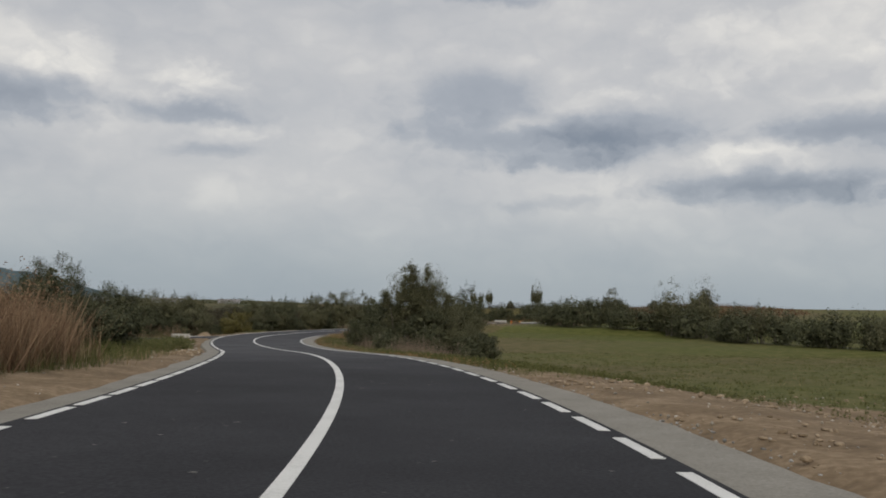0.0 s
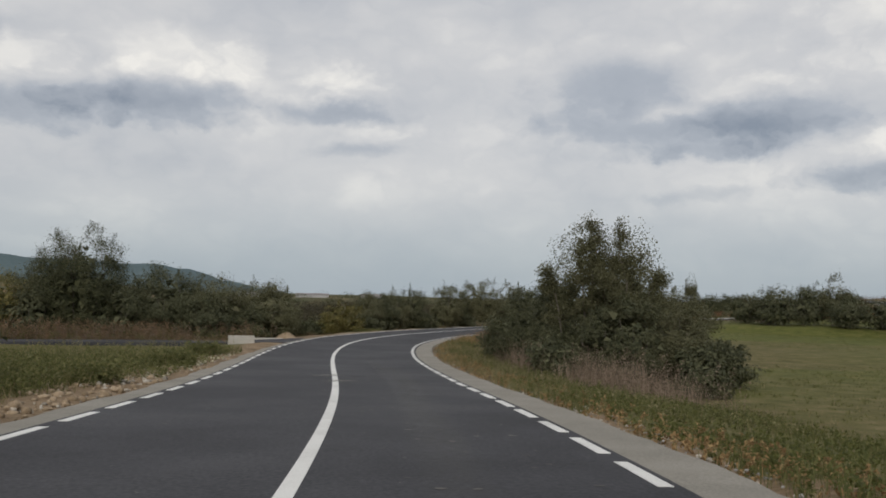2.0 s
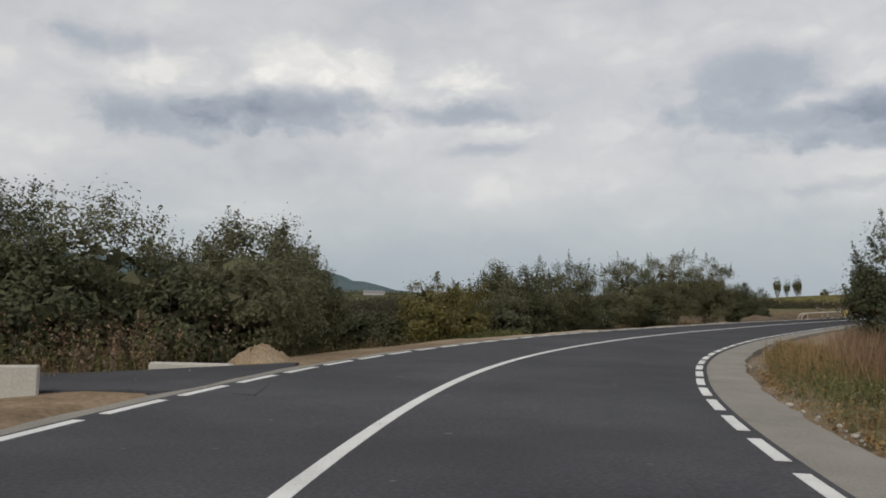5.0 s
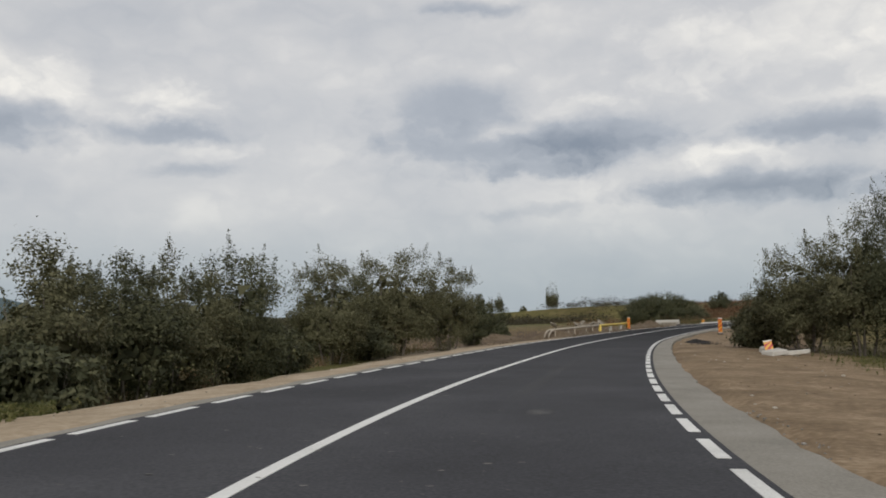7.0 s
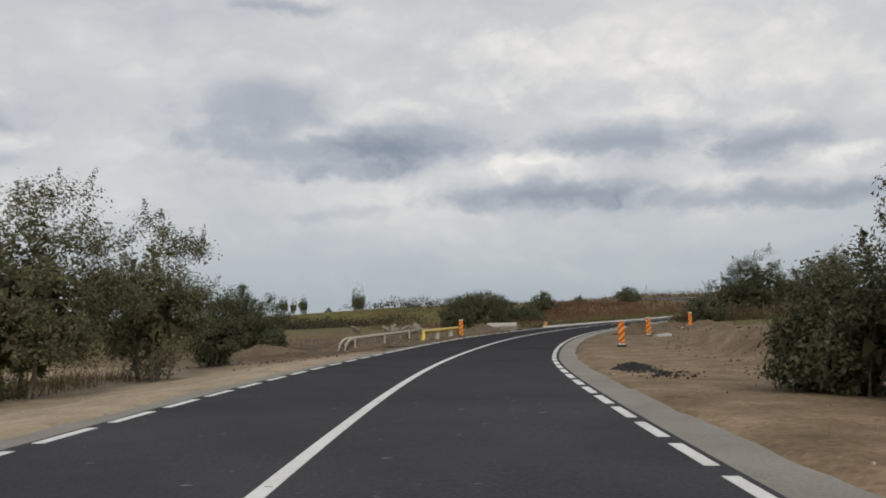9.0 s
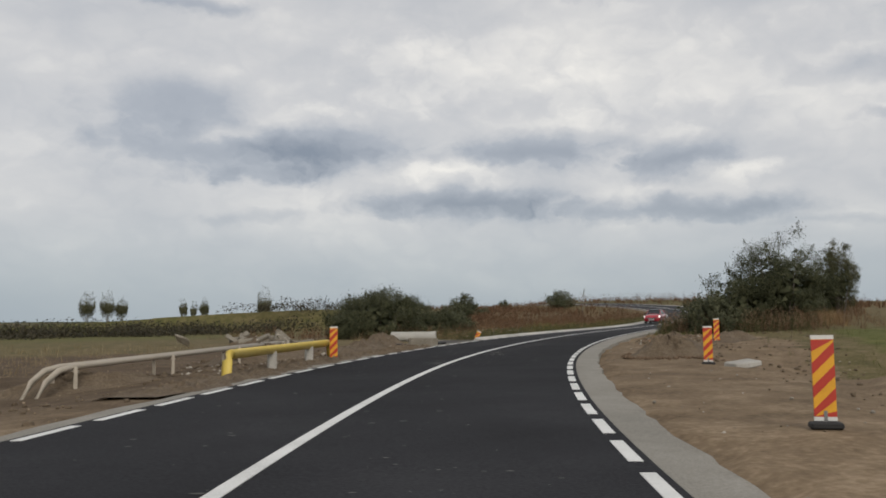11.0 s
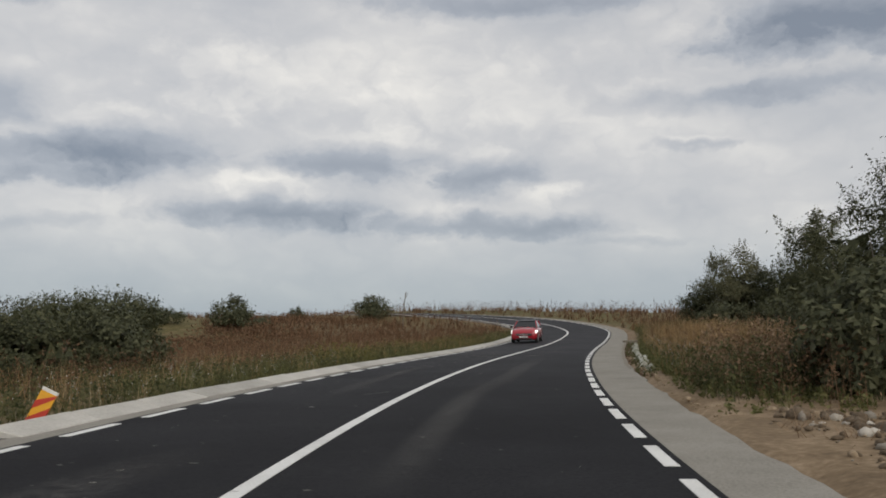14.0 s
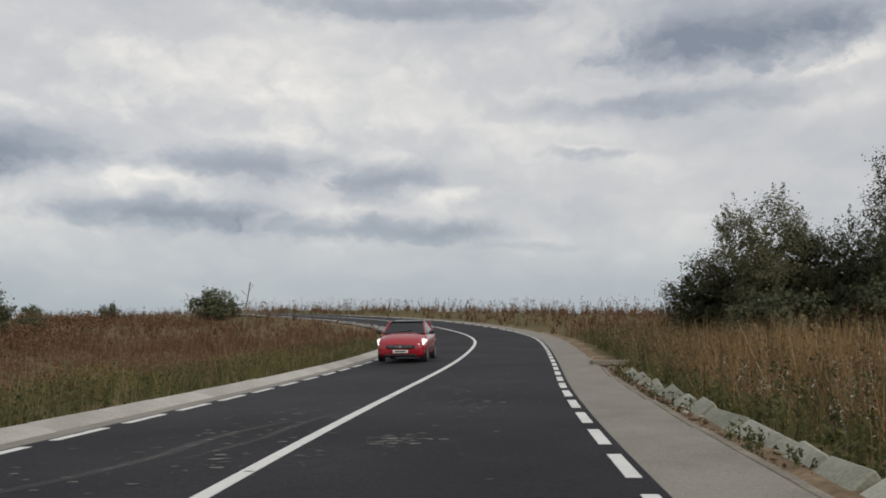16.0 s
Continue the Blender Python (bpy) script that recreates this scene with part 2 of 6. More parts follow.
tone_along_road(M_ASPHALT)
M_PAINT = mat("road_paint", [(.48, .48, .46), (.66, .66, .64), (.74, .74, .72)], scale=1.2, bscale=45, fine=0.45, rough=0.65, bump=0.15, space="World")
M_SHOULDER = mat("gravel_shoulder", [(.167, .156, .135), (.238, .224, .194), (.317, .297, .262)], scale=0.9, bscale=34, fine=0.55, rough=0.95, bump=0.6, space="World")
M_CONC = mat("concrete", [(.30, .29, .26), (.40, .385, .35), (.50, .48, .44)], scale=1.3, bscale=25, fine=0.4, rough=0.9, bump=0.3, objrand=0.12)
M_LEAF = leaf_mat("willow_leaves", [(.070, .072, .035), (.110, .109, .055), (.154, .148, .081)], .28, .72)
M_LEAF_DK = leaf_mat("dark_leaves", [(.048, .054, .027), (.076, .082, .041), (.112, .114, .060)], .26, .72)
M_LEAF_DEEP = leaf_mat("deep_green_leaves", [(.037, .043, .019), (.063, .069, .032), (.098, .100, .047)], .24, .7)
M_LEAF_YE = leaf_mat("yellowing_leaves", [(.075, .072, .020), (.13, .115, .030), (.19, .16, .05)])
M_BARK = mat("bark", [(.09, .078, .065), (.16, .14, .118), (.24, .215, .18)], scale=3, bscale=30, rough=0.95, bump=0.5)
M_DRY = leaf_mat("dry_grass", [(.16, .12, .062), (.28, .215, .115), (.40, .32, .19)], .4, 0.8)
M_MAUVE = leaf_mat("brown_weeds", [(.125, .095, .068), (.215, .162, .118), (.32, .25, .19)], .4, 0.8)
M_HAY = leaf_mat("pale_olive_grass", [(.115, .110, .048), (.185, .170, .080), (.27, .245, .135)], .4, 0.8)
M_BRUSH = leaf_mat("brown_olive_brush", [(.026, .024, .014), (.044, .039, .023), (.074, .063, .038)], .25, .75)
M_RUST = leaf_mat("rust_weeds", [(.15, .092, .055), (.255, .165, .10), (.36, .255, .16)], .4, 0.8)
M_DOCK = leaf_mat("rust_red_weeds", [(.076, .041, .022), (.145, .082, .045), (.230, .143, .082)], .4, 0.8)
M_STRAW = leaf_mat("orange_straw", [(.17, .105, .048), (.29, .185, .085), (.40, .28, .14)], .4, 0.8)
M_MEADOW = leaf_mat("meadow_grass", [(.058, .070, .018), (.098, .108, .030), (.150, .150, .052)], .4, 0.7)
M_NETTLE = leaf_mat("dark_green_weeds", [(.040, .047, .017), (.074, .080, .030), (.120, .118, .050)], .4, 0.7)
M_GRASS = leaf_mat("green_grass", [(.075, .084, .028), (.125, .132, .045), (.19, .18, .075)], .4, 0.7)


def ground_mat():
    """Meadow, bare sand and rubble, blended by the sheet's cover masks."""
    m = bpy.data.materials.new("ground_cover")
    m.use_nodes = True
    nt = m.node_tree
    L = nt.links.new
    b = nt.nodes["Principled BSDF"]
    b.inputs["Roughness"].default_value, b.inputs["Specular IOR Level"].default_value = 0.95, 0.15
    pos = node(nt, "ShaderNodeNewGeometry").outputs["Position"]

    def noise_of(scale, detail=5.0, rough=0.6):
        n = node(nt, "ShaderNodeTexNoise")
        n.inputs["Scale"].default_value, n.inputs["Detail"].default_value, n.inputs["Roughness"].default_value = scale, detail, rough
        L(pos, n.inputs["Vector"])
        return n.outputs[0]

    def ramp_of(fac, stops):
        r = node(nt, "ShaderNodeValToRGB")
        cr = r.color_ramp
        for i, (p, c) in enumerate(stops):
            el = cr.elements[i] if i < 2 else cr.elements.new(p)
            el.position = p
        for el, (p, c) in zip(sorted(cr.elements, key=lambda q: q.position), stops):
            el.color = (*c, 1)
        L(fac, r.inputs[0])
        return r.outputs[0]

    def mixed(fac, a, b_):
        x = node(nt, "ShaderNodeMix", data_type="RGBA")
        L(fac, x.inputs["Factor"]), L(a, x.inputs["A"]), L(b_, x.inputs["B"])
        return x.outputs["Result"]

    def math2(op, a, b_):
        x = node(nt, "ShaderNodeMath", operation=op)
        for i, v in enumerate((a, b_)):
            if isinstance(v, (int, float)):
                x.inputs[i].default_value = v
            else:
                L(v, x.inputs[i])
        return x.outputs[0]

    fine, mid, wide = noise_of(9.0), noise_of(0.9), noise_of(0.06)
    blend = math2("ADD", math2("MULTIPLY", fine, 0.45), math2("MULTIPLY", mid, 0.55))
    green = ramp_of(blend, [(.34, (.047, .055, .014)), (.5, (.088, .097, .023)), (.66, (.140, .138, .040))])
    brown = ramp_of(blend, [(.34, (.070, .052, .028)), (.5, (.125, .092, .048)), (.66, (.19, .15, .085))])
    sand = ramp_of(blend, [(.3, (.095, .068, .041)), (.5, (.198, .143, .089)), (.68, (.34, .26, .175))])
    pale = ramp_of(blend, [(.3, (.20, .155, .105)), (.5, (.335, .268, .188)), (.68, (.46, .385, .29))])
    dug = ramp_of(blend, [(.3, (.050, .034, .021)), (.5, (.094, .066, .041)), (.68, (.155, .115, .076))])
    far = ramp_of(noise_of(0.018, 6.0, 0.65), [(.40, (.050, .058, .024)), (.52, (.074, .070, .030)), (.60, (.165, .118, .060))])

    def cover(name):
        a = node(nt, "ShaderNodeAttribute")
        a.attribute_name = name
        return a.outputs["Fac"]

    def edge(name, soft=0.35):
        e = math2("ADD", cover(name), math2("MULTIPLY", math2("SUBTRACT", math2("ADD", math2("MULTIPLY", mid, 0.6), math2("MULTIPLY", fine, 0.4)), 0.5), 1.6))
        r = node(nt, "ShaderNodeMapRange")
        r.inputs["From Min"].default_value, r.inputs["From Max"].default_value = 0.5 - soft / 2, 0.5 + soft / 2
        L(e, r.inputs[0])
        return r.outputs[0]

    base = mixed(edge("dry", 0.8), green, brown)
    base = mixed(cover("far"), base, far)
    base = mixed(edge("bare", 0.25), base, mixed(cover("dug"), mixed(cover("pale"), sand, pale), dug))
    L(base, b.inputs["Base Color"])
    bp = node(nt, "ShaderNodeBump")
    bp.inputs["Strength"].default_value, bp.inputs["Distance"].default_value = 0.6, 0.05
    L(blend, bp.inputs["Height"])
    L(bp.outputs[0], b.inputs["Normal"])
    return m


# ---------------------------------------------------------------- the road's line
# centre line: x, y, z
LINE = np.array([(-2.58, -14.32, -0.14), (-1.24, -2.04, 0.02), (-1.11, 10.07, 0.08), (-2.20, 22.00, 0.04), (-4.29, 33.76, -0.15),
                 (-7.13, 45.38, -0.47), (-10.39, 56.99, -0.70), (-13.31, 68.68, -0.74), (-14.93, 80.46, -0.66), (-14.48, 92.26, -0.56),
                 (-12.32, 104.00, -0.43), (-9.24, 115.66, -0.30), (-5.76, 127.20, -0.15), (-1.81, 138.53, 0.00), (2.84, 149.52, 0.21),
                 (8.22, 160.19, 0.49), (14.38, 170.49, 0.76), (21.29, 180.36, 1.05), (28.84, 189.72, 1.35), (36.88, 198.61, 1.66),
                 (45.30, 207.14, 1.99), (53.89, 215.45, 2.43), (61.58, 223.18, 2.95), (68.28, 230.60, 3.52), (73.85, 238.89, 4.20),
                 (77.93, 248.01, 4.96), (80.42, 257.68, 5.68), (81.24, 267.64, 6.32), (80.36, 277.59, 6.88), (77.80, 287.25, 7.20), (73.20, 297.80, 7.20),
                 (64.00, 316.00, 6.40), (52.00, 338.00, 5.20), (36.00, 362.00, 3.80), (16.00, 386.00, 2.60), (-8.00, 408.00, 1.80)])


def spline(pts, step):
    """A natural cubic through the points, sampled every step metres."""
    k = np.r_[0, np.cumsum(np.linalg.norm(np.diff(pts[:, :2], axis=0), axis=1))]
    n = len(pts)
    A, b = np.zeros((n, n)), np.zeros(pts.shape)
    A[0, 0] = A[-1, -1] = 1
    for i in range(1, n - 1):
        h0, h1 = k[i] - k[i - 1], k[i + 1] - k[i]
        A[i, i - 1:i + 2] = h0, 2 * (h0 + h1), h1
        b[i] = 6 * ((pts[i + 1] - pts[i]) / h1 - (pts[i] - pts[i - 1]) / h0)
    M = np.linalg.solve(A, b)
    tq = np.arange(0, k[-1], step)
    j = np.clip(np.searchsorted(k, tq) - 1, 0, n - 2)
    h = (k[j + 1] - k[j])[:, None]
    a = (k[j + 1] - tq)[:, None] / h
    c = 1 - a
    return a * pts[j] + c * pts[j + 1] + ((a**3 - a) * M[j] + (c**3 - c) * M[j + 1]) * h * h / 6


CL = spline(LINE, 0.5)
CU = np.r_[0, np.cumsum(np.linalg.norm(np.diff(CL[:, :2], axis=0), axis=1))] - 14.0   # metres along, 0 beside the start
CT = np.gradient(CL[:, :2], axis=0)
CT /= np.linalg.norm(CT, axis=1)[:, None]
CN = np.stack([CT[:, 1], -CT[:, 0]], -1)        # to the right


WIDE_AT = [0, 12, 24, 36, 48, 60, 72, 84, 96, 108, 120, 132, 144, 156, 168, 180, 192, 204, 216, 228, 240, 252, 264, 290, 340]


def right_w(u):
    return np.interp(u, WIDE_AT, [3.22, 3.11, 3.06, 3.01, 3.01, 3.30, 3.69, 3.98, 3.96, 3.83, 3.68, 3.52, 3.32, 3.30, 3.35, 3.43, 3.48, 3.49, 3.39, 3.26, 3.20, 3.23, 3.32, 3.43, 3.52])


def left_w(u):
    return np.interp(u, WIDE_AT, [3.25, 3.30, 3.33, 3.30, 3.20, 3.09, 3.05, 3.05, 3.07, 3.09, 3.10, 3.13, 3.16, 3.17, 3.20, 3.21, 3.22, 3.21, 3.22, 3.22, 3.24, 3.27, 3.27, 3.25, 3.24])


def bank(u, d):
    """How far the road's cross fall lifts a place d metres right of the centre line."""
    return np.interp(u, [0, 20, 40, 60, 80, 100, 120, 140, 160, 180, 200, 220, 240, 260, 280], [0.0089, 0.0021, 0.0016, 0.0030, -0.0055, -0.0109, -0.0072, -0.0027, 0.0021, 0.0030, 0.0074, 0.0167, 0.0289, 0.0347, 0.0466]) * np.clip(d, -5, 5)


def on_road(u, d, up=0.0):
    """The point u metres along and d metres to the right of the centre line."""
    u = np.asarray(u, float)
    c = np.stack([np.interp(u, CU, CL[:, i]) for i in range(3)], -1)
    n = np.stack([np.interp(u, CU, CN[:, i]) for i in range(2)], -1)
    n /= np.linalg.norm(n, axis=-1, keepdims=True)
    c[..., :2] += n * np.asarray(d, float)[..., None]
    c[..., 2] += up - 0.003 * np.minimum(np.abs(d), 5) + bank(u, d)
    return c


def near_road(x, y):
    """u, d and the road's height for places of the plan."""
    x, y = np.atleast_1d(np.asarray(x, float)), np.atleast_1d(np.asarray(y, float))
    us, ds, zs = [], [], []
    for i in range(0, len(x), 4000):
        q = np.stack([x[i:i + 4000], y[i:i + 4000]], -1)
        j = ((q[:, None] - CL[None, ::2, :2]) ** 2).sum(-1).argmin(1) * 2
        o = q - CL[j, :2]
        ds.append((o * CN[j]).sum(-1) + np.sign((o * CN[j]).sum(-1)) * np.maximum(np.abs((o * CT[j]).sum(-1)) - 1, 0))
        us.append(CU[j] + (o * CT[j]).sum(-1).clip(-1, 1)), zs.append(np.interp(us[-1], CU, CL[:, 2]) + bank(us[-1], ds[-1]))
    return np.concatenate(us), np.concatenate(ds), np.concatenate(zs)


def wobble(x, y, wave, seed=0.0):
    """A smooth, uneven field between about -1 and 1."""
    a = np.sin(x / wave * 2.1 + seed) * np.cos(y / wave * 1.7 - seed * 1.3)
    b = np.sin((x * 0.6 + y * 0.8) / wave * 3.9 + seed * 2.1) * np.cos((x * 0.8 - y * 0.6) / wave * 4.3 + 1.0)
    c = np.sin((x * 0.9 - y * 0.5) / wave * 8.1 + 0.4 + seed) * np.sin((x * 0.4 + y) / wave * 7.3)
    return 0.55 * a + 0.3 * b + 0.15 * c


def smooth(a, b, v):
    t = np.clip((v - a) / (b - a), 0, 1)
    return t * t * (3 - 2 * t)


def right_edge(u):      # outer edge of the paved shoulder
    return right_w(u) + np.interp(u, [0, 30, 70, 95, 150, 176, 198, 215, 420], [1.15, 1.0, 1.05, 1.05, .8, .85, 1.25, 1.4, 1.2]) + .025 * np.sin(u * 1.3) + .02 * np.sin(u * 2.9 + 1) + .025 * np.sin(u * 5.3) * np.sin(u * .7)


def left_edge(u):
    return left_w(u) + np.interp(u, [0, 60, 75, 90, 130, 160, 190, 420], [.75, .8, .5, .5, .7, .6, .75, .8]) + (.05 * np.sin(u * 1.1) + .03 * np.sin(u * 2.7 + 1)) * (u < 188)


def ground_z(x, y):
    x, y = np.atleast_1d(np.asarray(x, float)), np.atleast_1d(np.asarray(y, float))
    u, d, z = near_road(x, y)
    r = np.abs(d)
    over = np.where(d > 0, r - right_edge(u), r - left_edge(u))         # metres outside the paving
    right = np.interp(u, [0, 25, 60, 95, 120, 150, 175, 195, 230, 270, 330, 420], [-.5, -.8, -.8, -.3, -.25, -.1, -.1, .2, .5, .8, .7, .4])
    left = np.interp(u, [0, 20, 45, 66, 85, 115, 150, 170, 190, 230, 280, 340, 420], [.25, .1, -.05, -.05, -.5, -.7, -.6, -.3, .05, -.2, -.85, -1.0, -1.0])
    side = np.where(d > 0, right, left)
    z = z - np.where(d < 0, .8, 0) * smooth(30, 120, over) * np.maximum(z - 1.0, 0)     # the road climbs, the land on the left does not
    out = z - 0.10 + side * smooth(0.3, np.where(d > 0, 9.0, 7.0), over)
    out = out + np.where(d > 0, 0.02, 0.016) * np.maximum(over - 45, 0) * (1 - 0.6 * smooth(300, 2500, over)) + 0.10 * wobble(x, y, 9.0) * smooth(1, 8, over) * (1 - smooth(20, 40, over))
    out = out + 1.6 * wobble(x, y, 160.0, 2.0) * smooth(60, 300, over)
    out = out + 8.0 * np.where(d < 0, 1, 0) * smooth(150, 500, over) * smooth(20, 160, -x)      # far fields rising towards the hill
    # the stream's hollow beside the willows
    out = out - 0.3 * np.exp(-((u - 112) / 22) ** 2) * smooth(4, 8, over) * (1 - smooth(16, 30, over)) * (d < 0)
    # spoil bank
    out = out + .85 * smooth(136, 143, u) * (1 - smooth(158, 166, u)) * smooth(9.2 + .5 * wobble(x, y, 3.0, 4.0), 10.5 + .5 * wobble(x, y, 3.0, 4.0), d) * (1 - 0.5 * smooth(30, 60, d))
    out = out - 0.7 * np.exp(-((u - 172) / 7) ** 2) * smooth(7.5, 11, d) * (1 - smooth(18, 30, d))
    out = out + 0.35 * np.exp(-((u - 5) / 18) ** 2) * np.exp(-((over - 3.2) / 2.2) ** 2) * np.where(d < 0, 1.0, 0.5)
    # loose clods on bare soil
    loose = bare_of(u, d, over)
    out = out + loose * smooth(0.3, 1.5, over) * (0.05 * wobble(x, y, 1.1, 5.0) + 0.09 * np.maximum(wobble(x, y, 2.3, 1.0), 0))
    return np.where(over < 0, z - 0.34, np.where(over < 0.35, z - 0.08, out))


def bare_of(u, d, over):
    """How bare the soil is, 0 to 1."""
    wide_r = np.interp(u, [-14, 10, 18, 25, 30, 36, 82, 98, 104, 150, 185, 196, 204, 420], [20.0, 18.0, 14.0, 7.0, 1.6, .4, .4, .6, 4.4, 8.0, 8, 5.5, .6, .5])
    wide_l = np.interp(u, [-14, 20, 30, 60, 72, 85, 100, 112, 120, 136, 147, 175, 184, 190, 420], [1.6, 1.8, 2.0, 1.5, 1.9, 2.8, 3.6, 4.2, 5.2, 7.5, 17, 21, 9, .9, .9])
    w = np.where(d > 0, wide_r, wide_l)
    return 1 - smooth(w * 0.75, w * 1.2 + 0.3, over)


def axis(a, b, fine, lo, hi):
    """Grid lines: even and fine between a and b, ever wider out to lo and hi."""
    inner = list(np.arange(a, b + 1e-6, fine))
    for end, first, way in ((lo, a, -1), (hi, b, 1)):
        v, step = first, fine
        while (v - end) * way < 0:
            step *= 1.12
            v += step * way
            inner.append(v)
    return np.array(sorted(inner))


def mesh_of(name, verts, faces, material, smooth_shade=False):
    me = bpy.data.meshes.new(name)
    me.from_pydata([tuple(v) for v in verts], [], [tuple(f) for f in faces])
    me.materials.append(material)
    if smooth_shade:
        me.polygons.foreach_set("use_smooth", [True] * len(me.polygons))
    me.update()
    return me


def build_ground():
    xs, ys = axis(-42, 84, 0.9, -2600, 2800), axis(-16, 246, 0.9, -300, 4200)
    X, Y = np.meshgrid(xs, ys)
    x, y = X.ravel(), Y.ravel()
    z = ground_z(x, y)
    nx, ny = len(xs), len(ys)
    i = (np.arange(ny - 1)[:, None] * nx + np.arange(nx - 1)[None]).ravel()
    faces = np.stack([i, i + 1, i + nx + 1, i + nx], -1)
    me = bpy.data.meshes.new("ground")
    me.vertices.add(len(x)), me.loops.add(faces.size), me.polygons.add(len(faces))
    me.vertices.foreach_set("co", np.stack([x, y, z], -1).ravel())
    me.loops.foreach_set("vertex_index", faces.ravel())
    me.polygons.foreach_set("loop_start", np.arange(0, faces.size, 4))
    me.polygons.foreach_set("use_smooth", np.ones(len(faces), bool))
    me.update(calc_edges=True)
    u, d, _ = near_road(x, y)
    over = np.where(d > 0, np.abs(d) - right_edge(u), np.abs(d) - left_edge(u))
    # dry, brown growth: along the verges, on the left bank early on, and on the rise at the end
    dry = np.where(d > 0, np.interp(u, [0, 40, 75, 100, 150, 190, 215], [.25, .5, .75, .6, .6, .6, .7]), np.interp(u, [0, 25, 60, 100, 150, 190, 215], [.75, .6, .35, .4, .5, .85, .95]))
    dry = dry * (1 - 0.55 * smooth(15, 40, over)) + 0.25 * wobble(x, y, 35.0, 3.0)
    dry = np.where((d > 0) & (u < 75) & (over > 9) & (over < 90), 0.34 + 0.28 * wobble(x, y, 14.0) + .3 * (1 - smooth(6, 24, u)), dry)
    dry = np.where((u > 118) & (u < 200) & (d > 15) & (d < 42), 0.1 + 0.2 * wobble(x, y, 20.0), dry)
    for name, v in (("bare", bare_of(u, d, over)), ("dry", dry), ("far", smooth(90, 160, over)), ("pale", smooth(92, 104, u) * (1 - smooth(146, 158, u)) * (d < 0)), ("dug", smooth(150, 160, u) * (1 - smooth(186, 194, u)) * np.where(d < 0, 1.0, .35) + .4 * smooth(8.4, 9.6, d) * smooth(132, 138, u) * (1 - smooth(150, 156, u)))):
        at = me.attributes.new(name, "FLOAT", "POINT")
        at.data.foreach_set("value", np.clip(v, 0, 1).astype(np.float32))
    me.materials.append(ground_mat())
    return tagged(new("ground", me), "meadow, dry weeds and bare sandy soil beside the road", "ground", kind="structure")


def strip(name, us, d0, d1, up, material, thick=0.05, cross=3):
    """A ribbon along the road between two lateral offsets (functions of u), with sides."""
    us = np.asarray(us)
    D = [d0(us) + (d1(us) - d0(us)) * k / (cross - 1) for k in range(cross)]
    rows = [on_road(us, D[0], up - thick)] + [on_road(us, q, up) for q in D] + [on_road(us, D[-1], up - thick)]
    V = np.stack(rows, 1)
    n, m = V.shape[:2]
    faces = [(i * m + k, i * m + k + 1, (i + 1) * m + k + 1, (i + 1) * m + k) for i in range(n - 1) for k in range(m - 1)]
    faces += [tuple(range(m)), tuple((n - 1) * m + k for k in reversed(range(m)))]
    me = mesh_of(name, V.reshape(-1, 3), faces, material)
    bm = bmesh.new()
    bm.from_mesh(me)
    bmesh.ops.recalc_face_normals(bm, faces=bm.faces)
    bm.to_mesh(me)
    bm.free()
    return me


def part(name, me, parent, label=""):
    ob = new(name, me)
    ob.parent = parent
    return tagged(ob, label) if label else ob


def build_road():
    us = np.arange(-14, 404, 1.0)
    road = tagged(new("road", strip("road", us, lambda u: -left_w(u) - .22, lambda u: right_w(u) + .22, 0.0, M_ASPHALT, 0.3, 9)),
                  "smooth new dark asphalt road with fresh white markings", "road", kind="structure")
    us_fine = np.arange(-14, 404, .5)
    for side in (-1, 1):
        if side < 0:
            me = strip("pavement", us_fine, lambda u: -left_edge(u), lambda u: -left_w(u) - .22, -0.015, M_SHOULDER, 0.3, 4)
        else:
            me = strip("pavement", us_fine, lambda u: right_w(u) + .22, lambda u: right_edge(u), -0.015, M_SHOULDER, 0.3, 4)
        tagged(new("pavement", me), "pale grey compacted gravel shoulder along the asphalt", "shoulder", kind="structure")
    part("centre_line", strip("centre_line", us, lambda u: 0 * u - .075, lambda u: 0 * u + .075, 0.006, M_PAINT, 0.006, 2), road, "solid white centre line")
    for side in (-1, 1):
        if side > 0:
            mids = np.interp(range(112), [0, 8, 16, 24, 32, 40, 48, 56, 64, 72, 80, 88, 96, 104, 112], [9.03, 24.58, 40.16, 55.44, 70.60, 86.35, 102.25, 117.61, 132.61, 147.83, 163.54, 179.22, 195.51, 211.15, 228.03])
        else:
            mids = np.interp(range(111), [0, 8, 16, 24, 32, 40, 48, 56, 64, 72, 80, 88, 96, 104, 111], [11.42, 24.50, 40.82, 57.97, 73.91, 88.77, 103.01, 119.05, 134.59, 151.19, 166.61, 182.65, 200.22, 216.59, 230.35])
        mids = np.r_[np.arange(mids[0] - 2.05, -3, -2.05)[::-1], mids, np.arange(mids[-1] + 2.05, 300, 2.05)]
        for u0 in mids - .675:
            uu = np.linspace(u0, u0 + 1.35, 4)
            if side > 0:
                me = strip("edge_dash", uu, lambda u: right_w(u), lambda u: right_w(u) + .14, 0.006, M_PAINT, 0.006, 2)
            else:
                me = strip("edge_dash", uu, lambda u: -left_w(u) - .14, lambda u: -left_w(u), 0.006, M_PAINT, 0.006, 2)
            part("edge_dash", me, road)
    return road


